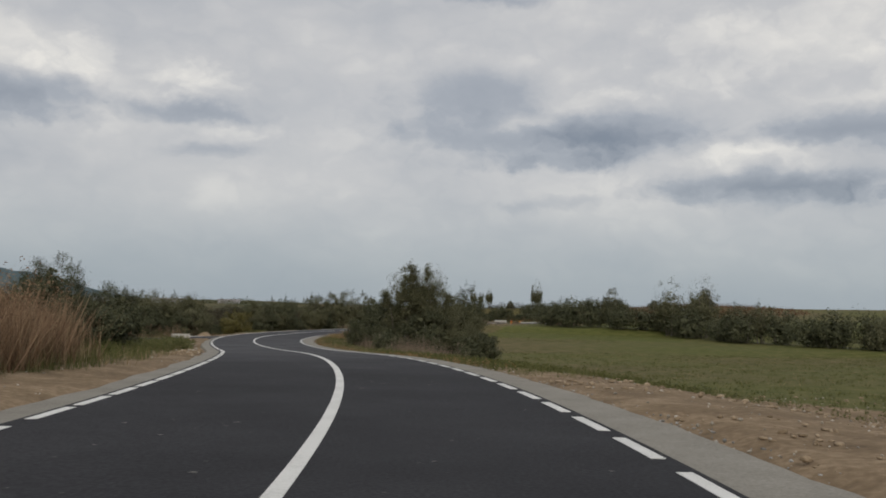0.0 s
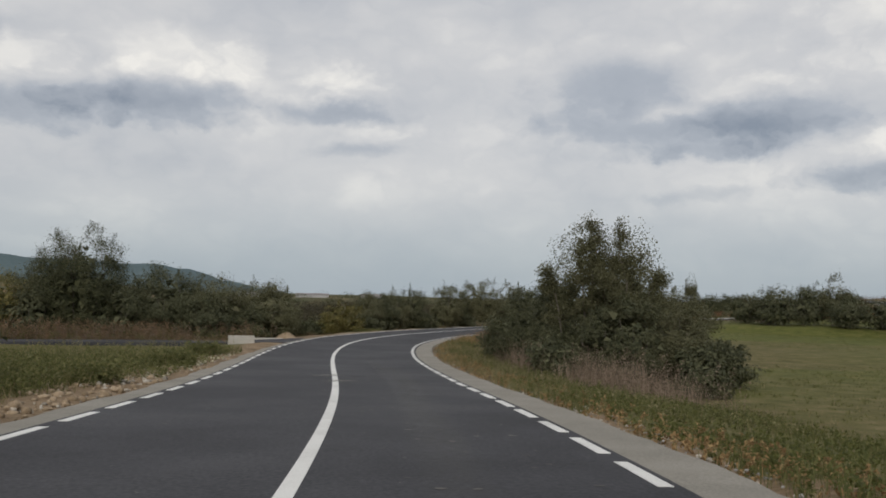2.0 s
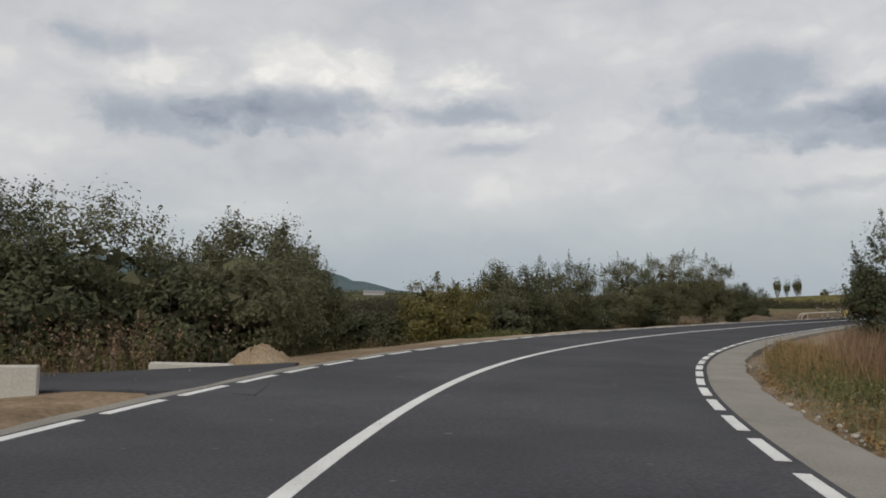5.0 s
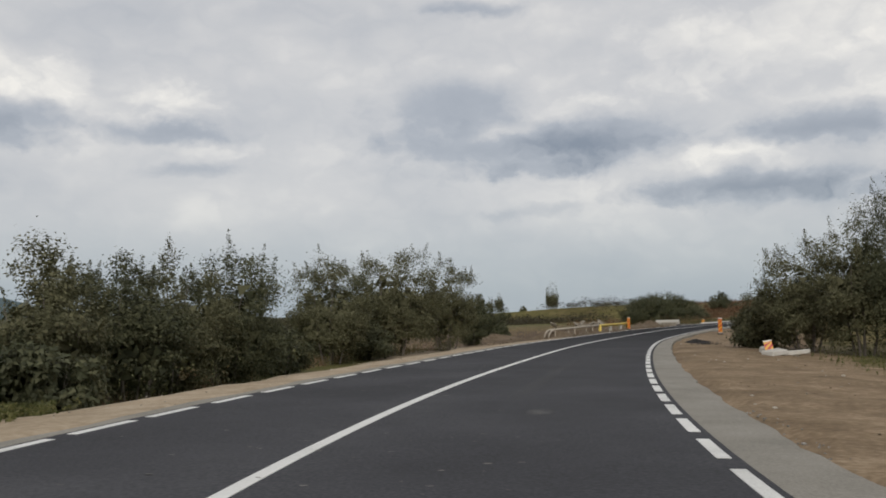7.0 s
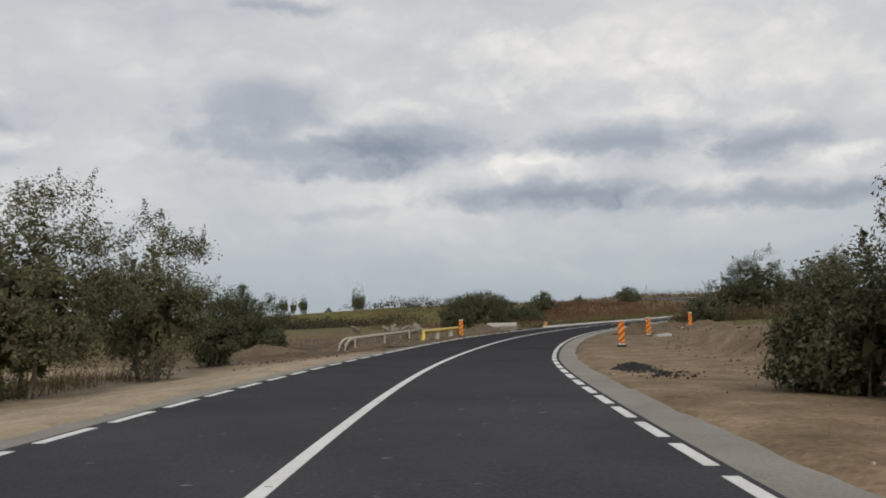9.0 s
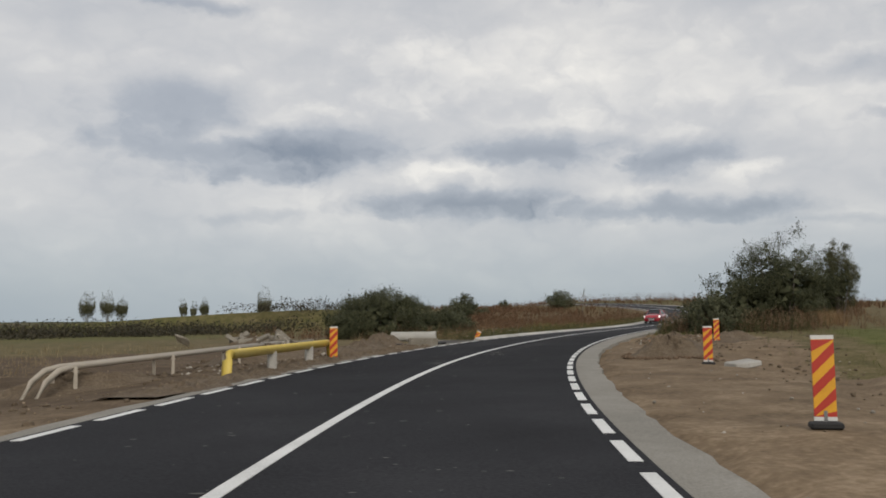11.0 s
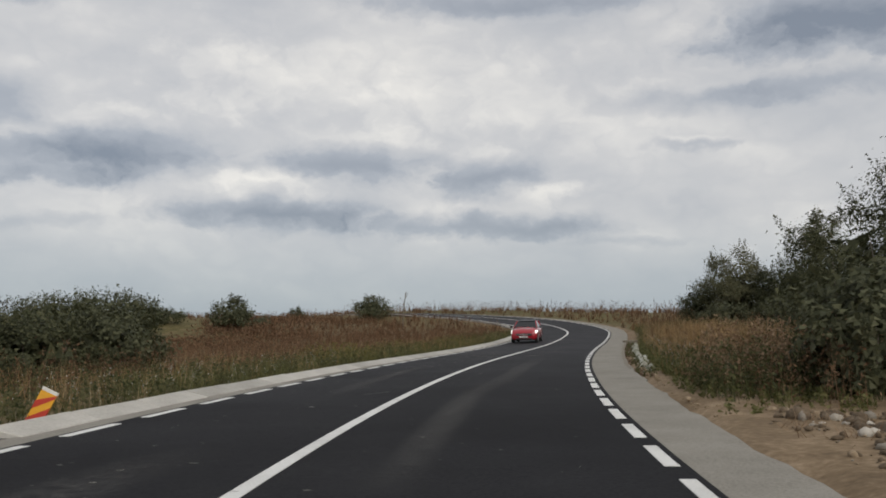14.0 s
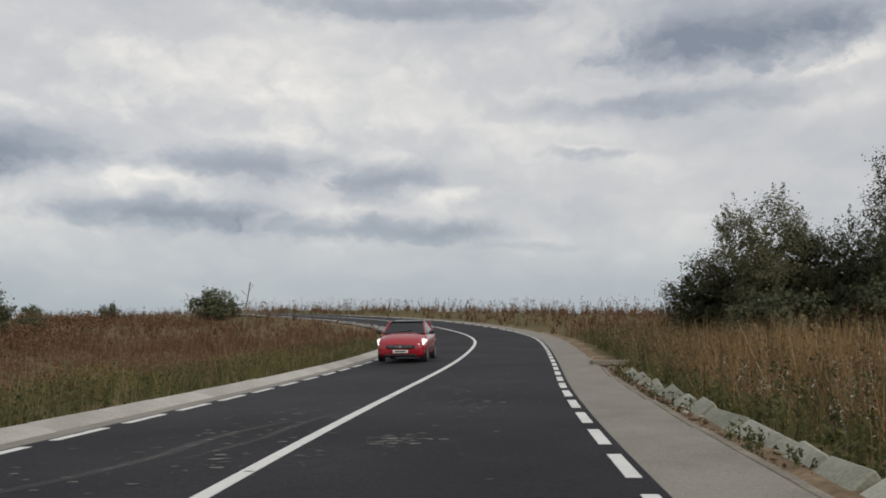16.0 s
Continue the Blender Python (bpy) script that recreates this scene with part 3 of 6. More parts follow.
# ---------------------------------------------------------------- plants
def tube(path, radii, sides=5):
    """Vertices and faces of a tapered branch."""
    path = [Vector(p) for p in path]
    V, F = [], []
    for i, (p, r) in enumerate(zip(path, radii)):
        t = (path[min(i + 1, len(path) - 1)] - path[max(i - 1, 0)]).normalized()
        a = t.orthogonal().normalized()
        b = t.cross(a)
        for k in range(sides):
            w = 2 * math.pi * k / sides
            V.append(p + (a * math.cos(w) + b * math.sin(w)) * r)
    for i in range(len(path) - 1):
        for k in range(sides):
            n = (k + 1) % sides
            F.append((i * sides + k, i * sides + n, (i + 1) * sides + n, (i + 1) * sides + k))
    F.append(tuple((len(path) - 1) * sides + k for k in range(sides)))
    return V, F


def leaves(centres, outward, size, rng, slim=0.34):
    """One pointed, slightly folded leaf for each centre: 4 corners, two triangles."""
    n = len(centres)
    ax = outward * 0.5 + rng.normal(size=(n, 3))
    ax /= np.linalg.norm(ax, axis=1)[:, None]
    sd = np.cross(ax, rng.normal(size=(n, 3)))
    sd /= np.linalg.norm(sd, axis=1)[:, None] + 1e-9
    ln = size * rng.uniform(0.6, 1.35, (n, 1))
    fold = np.cross(ax, sd) * ln * 0.12
    V = np.stack([centres - ax * ln * .5, centres + sd * ln * slim + fold, centres + ax * ln * .5, centres - sd * ln * slim + fold], 1).reshape(-1, 3)
    i = np.arange(n)[:, None] * 4
    F = np.concatenate([i + [[0, 1, 2]], i + [[0, 2, 3]]], 0)
    return V, F


def fast_mesh(name, V, F, material):
    me = bpy.data.meshes.new(name)
    F = np.asarray(F)
    k = F.shape[1]
    me.vertices.add(len(V)), me.loops.add(F.size), me.polygons.add(len(F))
    me.vertices.foreach_set("co", np.asarray(V, float).ravel())
    me.loops.foreach_set("vertex_index", F.ravel().astype(np.int32))
    me.polygons.foreach_set("loop_start", np.arange(0, F.size, k, dtype=np.int32))
    me.update(calc_edges=True)
    me.materials.append(material)
    return me


def shrub_meshes(h, w, seed, leaf=0.12, count=9000, stems=6, low=0.06, open_top=0.0, twigs=5, fill=1.0):
    """Stems and a dense, uneven crown of many leafy clumps with upright sprigs. open_top: how thin the top is."""
    rng = np.random.default_rng(seed)
    V, F = [], []

    def limb(path, radii, sides=4):
        v, f = tube(path, radii, sides)
        V.append(v), F.append(f)

    bumps = rng.normal(size=(16, 3))
    bumps[:, 2] = np.abs(bumps[:, 2]) * .9
    bumps /= np.linalg.norm(bumps, axis=1)[:, None]
    amp, tight = rng.uniform(-.20, .20, 16), rng.uniform(5, 16, 16)

    def reach(v):
        """How far the crown goes in direction v."""
        k = 1 + (amp * np.exp((v @ bumps.T - 1) * tight)).sum(1)
        up = np.where(v[:, 2] > 0, h * .62, h * .42)
        return k / np.sqrt((v[:, 0] ** 2 + v[:, 1] ** 2) / (w * .5) ** 2 + v[:, 2] ** 2 / up ** 2)

    mid = np.array([0, 0, h * (.38 + low * .5)])
    r0 = 0.008 * h + 0.010
    for k in range(stems):
        a = 2 * math.pi * (k * 0.618 + rng.uniform(-.08, .08))
        rf = .2 + .8 * math.sqrt((k + .5) / stems)
        base = np.array([math.cos(a) * w * .12 * rf, math.sin(a) * w * .12 * rf, -0.3])
        end = np.array([math.cos(a) * w * .36 * rf, math.sin(a) * w * .36 * rf, h * (.88 - .3 * rf ** 2)])
        path = np.array([base + (end - base) * np.array([q ** .8, q ** .8, q]) + np.r_[rng.normal(size=2) * .02 * h * q, 0] for q in np.linspace(0, 1, 6)])
        limb(path, [r0 * (1.1 - .95 * q) for q in np.linspace(0, 1, 6)])
    # clumps over the crown's surface
    K = int(36 + 3.6 * w * h)
    v = rng.normal(size=(K * 2, 3))
    v[:, 2] = v[:, 2] * .9 + .22
    v /= np.linalg.norm(v, axis=1)[:, None]
    drop = open_top * .75 * smooth(.2, .9, v[:, 2])
    v = v[(rng.uniform(0, 1, K * 2) > drop)][:K]
    K = len(v)
    depth = rng.uniform(.72, 1.0, K)
    cc = mid + v * (reach(v) * depth)[:, None]
    size = (.11 + .027 * w) * rng.uniform(.6, 1.35, K)
    share = size ** 2 / (size ** 2).sum()
    pick = rng.choice(K, int(count * .82), p=share)
    off = rng.normal(size=(len(pick), 3)) * size[pick][:, None] * (1, 1, .8)
    cs, ns = [cc[pick] + off], [v[pick] * .9 + off / size[pick][:, None] * .45]
    # upright sprigs break the outline
    m = int(K * .55 * fill)
    per = max(4, int(count * .18 / max(1, m)))
    for s in rng.integers(0, K, m):
        if v[s, 2] < .05:
            continue
        ln = (.16 + .05 * h) * rng.uniform(.5, 1.3)
        way = v[s] * .55 + np.array([0, 0, .65]) + rng.normal(size=3) * .15
        b0 = cc[s] + v[s] * size[s]
        e = b0 + way * ln
        t = rng.uniform(-.2, 1.05, (per, 1))
        cs.append(b0 + (e - b0) * t + rng.normal(size=(per, 3)) * (.03 + .007 * w) * (1.2 - .8 * t)), ns.append(rng.normal(size=(per, 3)) + v[s])
    C, way = np.concatenate(cs), np.concatenate(ns)
    big = np.r_[np.ones(len(cs[0])), np.full(len(C) - len(cs[0]), .68)]
    keep = C[:, 2] > 0.03
    C, way, big = C[keep], way[keep], big[keep]
    LV, LF = facing_leaves(C, way, leaf * big[:, None], rng)
    # the dense, unseen middle of the crown: larger sprays of leaves
    n = int(260 + 16 * w * h)
    q = rng.normal(size=(n, 3))
    q /= np.linalg.norm(q, axis=1)[:, None]
    far = rng.uniform(.15, .80, n) * (1 - .45 * open_top * smooth(.0, .8, q[:, 2]))
    inner = mid + q * (reach(q) * far)[:, None]
    inner[:, 2] = np.maximum(inner[:, 2], .08)
    IV, IF = facing_leaves(inner, q, min(.16 + .055 * w, .55), rng, .4)
    return V, F, np.concatenate([LV, IV]), np.concatenate([LF, IF + len(LV)])


def facing_leaves(centres, outward, size, rng, slim=0.33):
    """Pointed leaves that lie roughly along the crown's surface, one triangle each."""
    n = len(centres)
    nrm = outward / (np.linalg.norm(outward, axis=1)[:, None] + 1e-9) + rng.normal(size=(n, 3)) * .5
    nrm[:, 2] += .35
    ax = np.cross(nrm, rng.normal(size=(n, 3)))
    ax /= np.linalg.norm(ax, axis=1)[:, None] + 1e-9
    sd = np.cross(ax, nrm)
    sd /= np.linalg.norm(sd, axis=1)[:, None] + 1e-9
    ln = size * rng.uniform(0.6, 1.3, (n, 1))
    V = np.stack([centres - ax * ln * .5 + sd * ln * slim, centres + ax * ln * .6, centres - ax * ln * .4 - sd * ln * slim], 1).reshape(-1, 3)
    return V, np.arange(n * 3).reshape(-1, 3)


def tree_meshes(h, w, seed, leaf=0.095, count=9000, stems=15, low=0.06, open_top=0.0, twigs=20, fill=0.35):
    """Stems and open crown of a willow tree of height h and width w at the origin. low: where leaves begin; open_top: how thin the top is."""
    rng = np.random.default_rng(seed)
    V, F, ends = [], [], []

    def limb(path, radii, sides=5):
        v, f = tube(path, radii, sides)
        o = len(V)
        V.extend(v), F.extend(tuple(o + q for q in g) for g in f)

    for k in range(stems):
        a = 2 * math.pi * (k * 0.618 + rng.uniform(-.08, .08))
        rf = 0.25 if k == 0 else math.sqrt(rng.uniform(.04, 1))
        reach, top = w * .44 * rf, h * math.sqrt(1 - .62 * rf ** 2) * (1.0 if k == 0 else rng.uniform(.78, 1.0)) * .93
        base = np.array([math.cos(a) * w * .07 * rf, math.sin(a) * w * .07 * rf, -0.3])
        end = np.array([math.cos(a) * reach, math.sin(a) * reach, top])
        path = []
        for q in np.linspace(0, 1, 7):
            c = base + (end - base) * q
            c[:2] = base[:2] + (end[:2] - base[:2]) * q ** 0.8 + rng.normal(size=2) * .022 * h * q
            path.append(c)
        path = np.array(path)
        r0 = (0.010 * h + 0.012) * rng.uniform(.7, 1.25)
        limb(path, [r0 * (1 - .88 * q) for q in np.linspace(0, 1, 7)])
        for j in range(twigs):
            q = low + (1 - low) * rng.uniform(0, 1) ** .8
            c = np.array([np.interp(q * 6, range(7), path[:, i]) for i in range(3)])
            b = a + rng.normal() * 1.3
            ln = (w * .12 + .15) * rng.uniform(.5, 1.35) * (1.1 - .3 * q)
            rise = rng.uniform(-.25, .7) + .15 * q
            e = c + np.array([math.cos(b) * ln, math.sin(b) * ln, ln * rise])
            mid = (c + e) / 2 + rng.normal(size=3) * .06 * ln + np.array([0, 0, .08 * ln])
            if j % 2 == 0:
                limb([c, mid, e], [r0 * .3, r0 * .2, r0 * .06], 3)
            ends.append((c, mid, e, q))
        ends.append((path[-2], (path[-2] + path[-1]) / 2, path[-1] * 1.0 + np.array([0, 0, .04 * h]), 1.0))
    A, M, E = (np.array([q[i] for q in ends]) for i in range(3))
    q = np.array([x[3] for x in ends])
    weight = np.linalg.norm(E - A, axis=1) * (1.0 - open_top * smooth(0.5, 1.0, q))
    pick = rng.choice(len(ends), count, p=weight / weight.sum())
    t = rng.uniform(.1, 1.06, (count, 1)) ** .8
    C = A[pick] * (1 - t) ** 2 + 2 * M[pick] * t * (1 - t) + E[pick] * t ** 2
    C = C + rng.normal(size=(count, 3)) * (0.045 + 0.018 * w)
    way = (E - A)[pick]
    way = way / (np.linalg.norm(way, axis=1)[:, None] + 1e-9)
    # foliage of the unseen inner twigs, in uneven lobes
    n = int(count * fill)
    v = rng.normal(size=(n, 3))
    v /= np.linalg.norm(v, axis=1)[:, None]
    az = np.arctan2(v[:, 1], v[:, 0])
    lobe = 0.80 + 0.13 * np.sin(3 * az + seed) * np.cos(2.3 * v[:, 2] * 3 + seed) + 0.09 * np.sin(7 * az + 2 * seed + 5 * v[:, 2])
    rad = lobe * rng.uniform(.05, 1, n) ** .33
    D = v * rad[:, None] * np.array([w * .5, w * .5, h * (.56 - low * .4)]) + np.array([0, 0, h * (.44 + low * .4)])
    keep = D[:, 2] > 0.03 * h
    C, way = np.concatenate([C, D[keep]]), np.concatenate([way, v[keep]])
    keep = C[:, 2] > 0.02
    C, way = C[keep], way[keep]
    LV, LF = leaves(C, way, leaf, rng)
    return V, F, LV, LF


def shrub(name, x, y, h, w, seed, material, label, category="bush", leaf=0.12, count=9000, group="", form=shrub_meshes, **kw):
    V, F, LV, LF = form(h, w, seed, leaf, count, **kw)
    root = new(name)
    root.location = (x, y, float(ground_z(x, y)[0]))
    root.rotation_euler[2] = seed * 1.7
    if form is shrub_meshes:
        for v, f in zip(V, F):
            part("stem", mesh_of("stem", v, f, M_BARK, True), root)
    else:
        part("trunk", mesh_of("trunk", V, F, M_BARK, True), root)
    part("crown", fast_mesh("crown", LV, LF, material), root)
    return tagged(root, label, category, group)


build_ground()
build_road()


# ---------------------------------------------------------------- trees and bushes
WILLOW = "grey-green willow shrub with several thin stems"
DENSE = "dense dark green willow bush at the verge"
YELLOW = "yellowing willow bush in the meadow"
LOOKS = ((M_LEAF, WILLOW, .4), (M_LEAF_DK, DENSE, .1), (M_LEAF_YE, YELLOW, .3), (M_LEAF_DEEP, "dense deep green willow bush beside the road", .12))


def past_sand(u):
    """How wide the sandy strip on the left is, from the paving to the bushes."""
    return np.interp(u, [78, 85, 100, 112, 120, 136, 150], [2.4, 2.7, 4.1, 5.0, 6.5, 7.6, 6.6])


# x, y, height, width, look, leaves
SHRUBS = [(-3.6, 66.5, 3.3, 4.0, 1, 9000), (-1.7, 63.4, 4.1, 3.6, 1, 9000), (.6, 64.6, 4.7, 3.8, 0, 11000), (3.0, 66.0, 3.3, 3.4, 0, 9000),
          (.2, 59.8, 3.4, 3.2, 1, 9000), (1.8, 61.6, 3.6, 3.4, 0, 9000),
          (3.0, 126.9, 2.9, 2.4, 0, 7000), (3.6, 124.2, 4.8, 3.4, 0, 10000), (4.7, 121.7, 5.9, 3.8, 0, 12000), (6.2, 120.2, 7.1, 4.6, 1, 13000), (-5.2, 93.2, 4.3, 3.0, 1, 9000),
          (37.1, 183.7, 4.0, 4.2, 3, 10000), (39.4, 182.5, 6.2, 5.2, 3, 15000)]
for i, (x, y, h, w, c, n) in enumerate(SHRUBS):
    shrub("bush", x, y, h, w, 11 + i, LOOKS[c][0], LOOKS[c][1], leaf=.082, count=int(n * 3.0), group="roadside willow bushes", open_top=LOOKS[c][2])
SHRUBS = [(66.4, 211.0, 5.3, 5.0, 0, 13000), (66.5, 213.9, 3.2, 3.6, 3, 7000), (67.3, 208.4, 4.3, 4.6, 3, 10000), (66.1, 205.3, 6.4, 4.8, 3, 11000),
          (-33.4, 79.0, 7.2, 5.6, 3, 18000), (-28.6, 81.4, 5.0, 5.4, 1, 13000), (-26.2, 83.1, 4.2, 5.6, 0, 10000), (-35.4, 79.6, 6.9, 5.2, 1, 12000), (-38.5, 78.0, 4.4, 5.0, 2, 7000),
          (-23.0, 85.4, 3.5, 4.4, 0, 9000), (-24.7, 89.6, 4.3, 5.0, 0, 12000), (-25.1, 92.4, 4.1, 4.2, 0, 11000),
          (-26.9, 98.9, 4.6, 1.6, 1, 9000), (-21.8, 98.6, 2.6, 2.4, 2, 6000), (-21.6, 103.4, 2.8, 2.5, 2, 6000)]
for i, (x, y, h, w, c, n) in enumerate(SHRUBS):
    shrub("bush", x, y, h, w, 31 + i, LOOKS[c][0], LOOKS[c][1], leaf=.096, count=int(n * 2.2), group="roadside willow bushes", open_top=LOOKS[c][2])
SHRUBS = [(-21.4, 110.0, 4.0, 3.2, 0, 9000), (-20.6, 113.6, 4.4, 3.2, 1, 9000), (-20.4, 117.2, 4.7, 3.5, 0, 10000), (-19.4, 121.2, 5.1, 4.2, 1, 11000), (-22.9, 116.0, 4.2, 4.0, 1, 9000),
          (-16.8, 133.6, 5.3, 4.2, 0, 11000), (-13.7, 141.0, 6.8, 5.6, 0, 17000), (-17.0, 138.0, 5.2, 4.4, 1, 10000), (-10.4, 146.8, 6.4, 4.2, 0, 13000),
          (-8.1, 153.7, 2.5, 2.2, 3, 6000), (-6.5, 168.0, 3.6, 4.6, 3, 15000), (17.4, 197.7, 3.1, 6.2, 3, 16000), (21.8, 199.8, 1.9, 4.2, 3, 8000), (14.6, 196.6, 1.8, 2.6, 3, 5000)]
for i, (x, y, h, w, c, n) in enumerate(SHRUBS):
    shrub("bush", x, y, h, w, 51 + i, LOOKS[c][0], LOOKS[c][1], leaf=.096, count=int(n * 2.2), group="roadside willow bushes", open_top=LOOKS[c][2])


for i, (x, y, h, w, n) in enumerate([(-1.3, 62.2, 7.0, 3.6, 12000), (.4, 61.8, 7.0, 3.4, 13000), (66.2, 204.6, 7.7, 4.0, 9000)]):
    shrub("tree", x, y, h, w, 81 + i, M_LEAF, "open-crowned grey willow tree rising from the bushes", "tree", count=int(n * 2.4), form=tree_meshes, stems=6, twigs=26, low=.42, leaf=.072, open_top=.2, fill=.25)
# low dark scrub filling the gaps between the bushes and the verge
SCRUB = [(-30.9, 79.6, 3.6, 4.4), (-25.6, 80.6, 3.0, 3.4), (-23.4, 83.4, 2.4, 2.8), (-35.6, 77.4, 3.2, 4.0), (-4.8, 70.2, 2.0, 3.0), (-2.3, 59.0, 1.5, 2.4), (2.7, 58.6, 1.5, 2.2), (4.3, 63.0, 1.7, 2.4), (3.1, 127.6, 1.3, 2.4), (-20.4, 107.3, 1.6, 2.2), (-24.9, 97.9, 1.6, 1.5), (-23.4, 97.9, 1.2, 1.7), (-18.3, 126.6, 1.9, 2.6), (-4.8, 165.7, 1.3, 1.5),
         (-15.0, 137.4, 1.8, 2.4), (61.9, 204.1, 1.9, 3.4), (61.2, 207.9, 1.7, 3.4), (33.5, 182.0, 2.2, 3.6), (-27.2, 96.2, 2.2, 4), (24.4, 201.3, 1.9, 3.6), (-16.6, 38.4, 3.2, 3.2), (-14.8, 41.5, 2.2, 3.0)]
for i, (x, y, h, w) in enumerate(SCRUB):
    shrub("bush", x, y, h, w, 91 + i, M_LEAF_DK, "low dark scrub between the willows", count=7000, group="low scrub", stems=9, leaf=.14)


def far_tree(x, y, h, w, seed, look=0, stems=5, count=1500, leaf=0.55, label="slender tree on the skyline", low=.12):
    return shrub("tree", x, y, h, w, seed, LOOKS[look][0], label, "tree", leaf=leaf, count=count, group="skyline trees", stems=stems, low=low, open_top=.5, fill=1.2)


for i, (x, y, h, w) in enumerate([(102, 798, 28, 11), (44, 798, 21, 5), (51, 797, 19, 4), (59, 800, 22, 6), (78, 797, 8, 6), (142, 770, 10, 15),
                                     (-25, 925, 24, 13), (-9, 925, 25, 12), (2, 927, 22, 10), (217, 770, 9, 8), (238, 760, 8, 10), (262, 750, 9, 7)]):
    far_tree(x, y, h, w, 101 + i, count=2600, leaf=.8)
# lone trees and bushes on the rise and in the fields
for i, (x, y, h, w, n) in enumerate([(48.9, 259.7, 3.4, 4.2, 5000), (73.1, 275.0, 2.7, 6, 3600), (64.6, 280.2, 1.7, 2, 900), (58.7, 285.1, 1.5, 2, 900), (52.7, 262.2, 1.0, 2, 900)]):
    far_tree(x, y, h, w, 121 + i, 1, 9, n, .22, "rounded bush on the dry rise", .05)
for i, (x, y, top, w) in enumerate([(29.5, 246.5, 6.9, 6.0), (34.0, 252.0, 7.2, 6.0), (38.2, 257.8, 7.0, 6.0), (42.5, 266.0, 6.2, 6.0), (47.0, 273.5, 5.6, 4.0)]):
    shrub("bush", x, y, top - float(ground_z(x, y)[0]), w, 181 + i, M_LEAF_DEEP, "dark rounded bush among the dry weeds", count=5000, leaf=.2, group="bushes on the rise", stems=8, open_top=.1)
# the hedge behind the green field
rng = np.random.default_rng(77)
for i in range(17):
    q = i / 16 * 4
    hx, hy = np.interp(q, range(5), (19, 28.5, 36, 39.5, 46)), np.interp(q, range(5), (138, 131, 121, 104, 88))
    shrub("bush", hx + rng.normal() * .9, hy + rng.normal() * 1.4, rng.uniform(2.8, 4.8), rng.uniform(4.2, 6.4), 141 + i, M_LEAF_DK, "dark bush in the hedge behind the green field", count=3400, leaf=.19, group="field hedge", open_top=.1, stems=8)
for i, (x, y, h, w) in enumerate([(34.3, 121.5, 8.2, 4.4), (38.2, 119.0, 8.6, 4.6), (28.5, 131.5, 6.4, 3.4), (40.5, 104.5, 5.6, 3.4), (46.5, 87, 3.2, 5.0)]):
    shrub("tree" if h > 4 else "bush", x, y, h, w, 171 + i, M_LEAF, "thin willow rising from the field hedge", "tree" if h > 4 else "bush", count=3200, leaf=.17, group="field hedge", open_top=.3, stems=7, low=.1)


def clumps(name, spots, label, material, leaf, per, seed):
    """Distant brush: many small clumps of leaves joined into one mass. spots: x, y, height, radius."""
    rng = np.random.default_rng(seed)
    cs = []
    spots = np.array(spots)
    z = ground_z(spots[:, 0], spots[:, 1])
    for (x, y, h, r), g in zip(spots, z):
        q = rng.normal(size=(per, 3))
        q /= np.linalg.norm(q, axis=1)[:, None]
        q *= rng.uniform(.3, 1, (per, 1)) ** .5
        q[:, 2] = np.abs(q[:, 2]) * h * rng.uniform(.7, 1.1, per)
        q[:, :2] *= r
        cs.append(q + (x, y, g))
    C = np.concatenate(cs)
    LV, LF = facing_leaves(C, rng.normal(size=C.shape), leaf * .8, rng, .34)
    return tagged(new(name, fast_mesh(name, LV, LF, material)), label, "brush", kind="stuff")


def brush_line(pts, n, h, r, seed, jitter=4.0):
    rng = np.random.default_rng(seed)
    pts = np.array(pts, float)
    t = np.sort(rng.uniform(0, len(pts) - 1, n))
    x = np.interp(t, range(len(pts)), pts[:, 0]) + rng.normal(size=n) * jitter
    y = np.interp(t, range(len(pts)), pts[:, 1]) + rng.normal(size=n) * jitter
    k = rng.uniform(.45, 1.25, n)
    return np.stack([x, y, h * k, r * rng.uniform(.7, 1.3, n)], -1).tolist()


clumps("hedgerow", brush_line([(-90, 150), (-60, 175), (-30, 215), (-5, 245), (30, 270)], 190, 1.9, 4.6, 1, 5), "dark brush along the stream", M_BRUSH, .34, 240, 2)
clumps("hedgerow", brush_line([(-60, 118), (-45, 140), (-34, 165), (-22, 190)], 110, 2.2, 3.2, 3, 4), "low brush in the wet meadow", M_BRUSH, .24, 380, 4)
clumps("hedgerow", brush_line([(-52, 72), (-44, 80), (-37, 88), (-30, 97)], 50, 4.2, 2.6, 13, 3), "tangled brush behind the side road", M_LEAF_DK, .22, 420, 14)
clumps("hedgerow", brush_line([(-260, 420), (-150, 520), (-40, 600), (60, 640), (220, 620), (420, 520)], 150, 4.2, 7, 5, 16), "far hedgerow on the skyline", M_LEAF_DK, .9, 110, 6)
clumps("hedgerow", brush_line([(-500, 500), (-300, 640), (-120, 760)], 90, 5, 10, 7, 20), "far orchard and village trees", M_LEAF_DK, 1.1, 110, 8)
clumps("hedgerow", brush_line([(90, 130), (130, 190), (190, 250), (260, 320)], 60, 2.0, 4, 9, 8), "low brush in the far fields", M_LEAF_DK, .5, 110, 10)
clumps("hedgerow", brush_line([(26, 230), (40, 245), (52, 258), (62, 270)], 60, 1.3, 3, 11, 3), "rust-brown weeds on the rise", M_DOCK, .25, 200, 12)
clumps("hedgerow", brush_line([(-80, 105), (-66, 150), (-52, 205), (-40, 250)], 120, 2.4, 4.0, 21, 5), "dark brush across the wet meadow", M_BRUSH, .32, 240, 22)


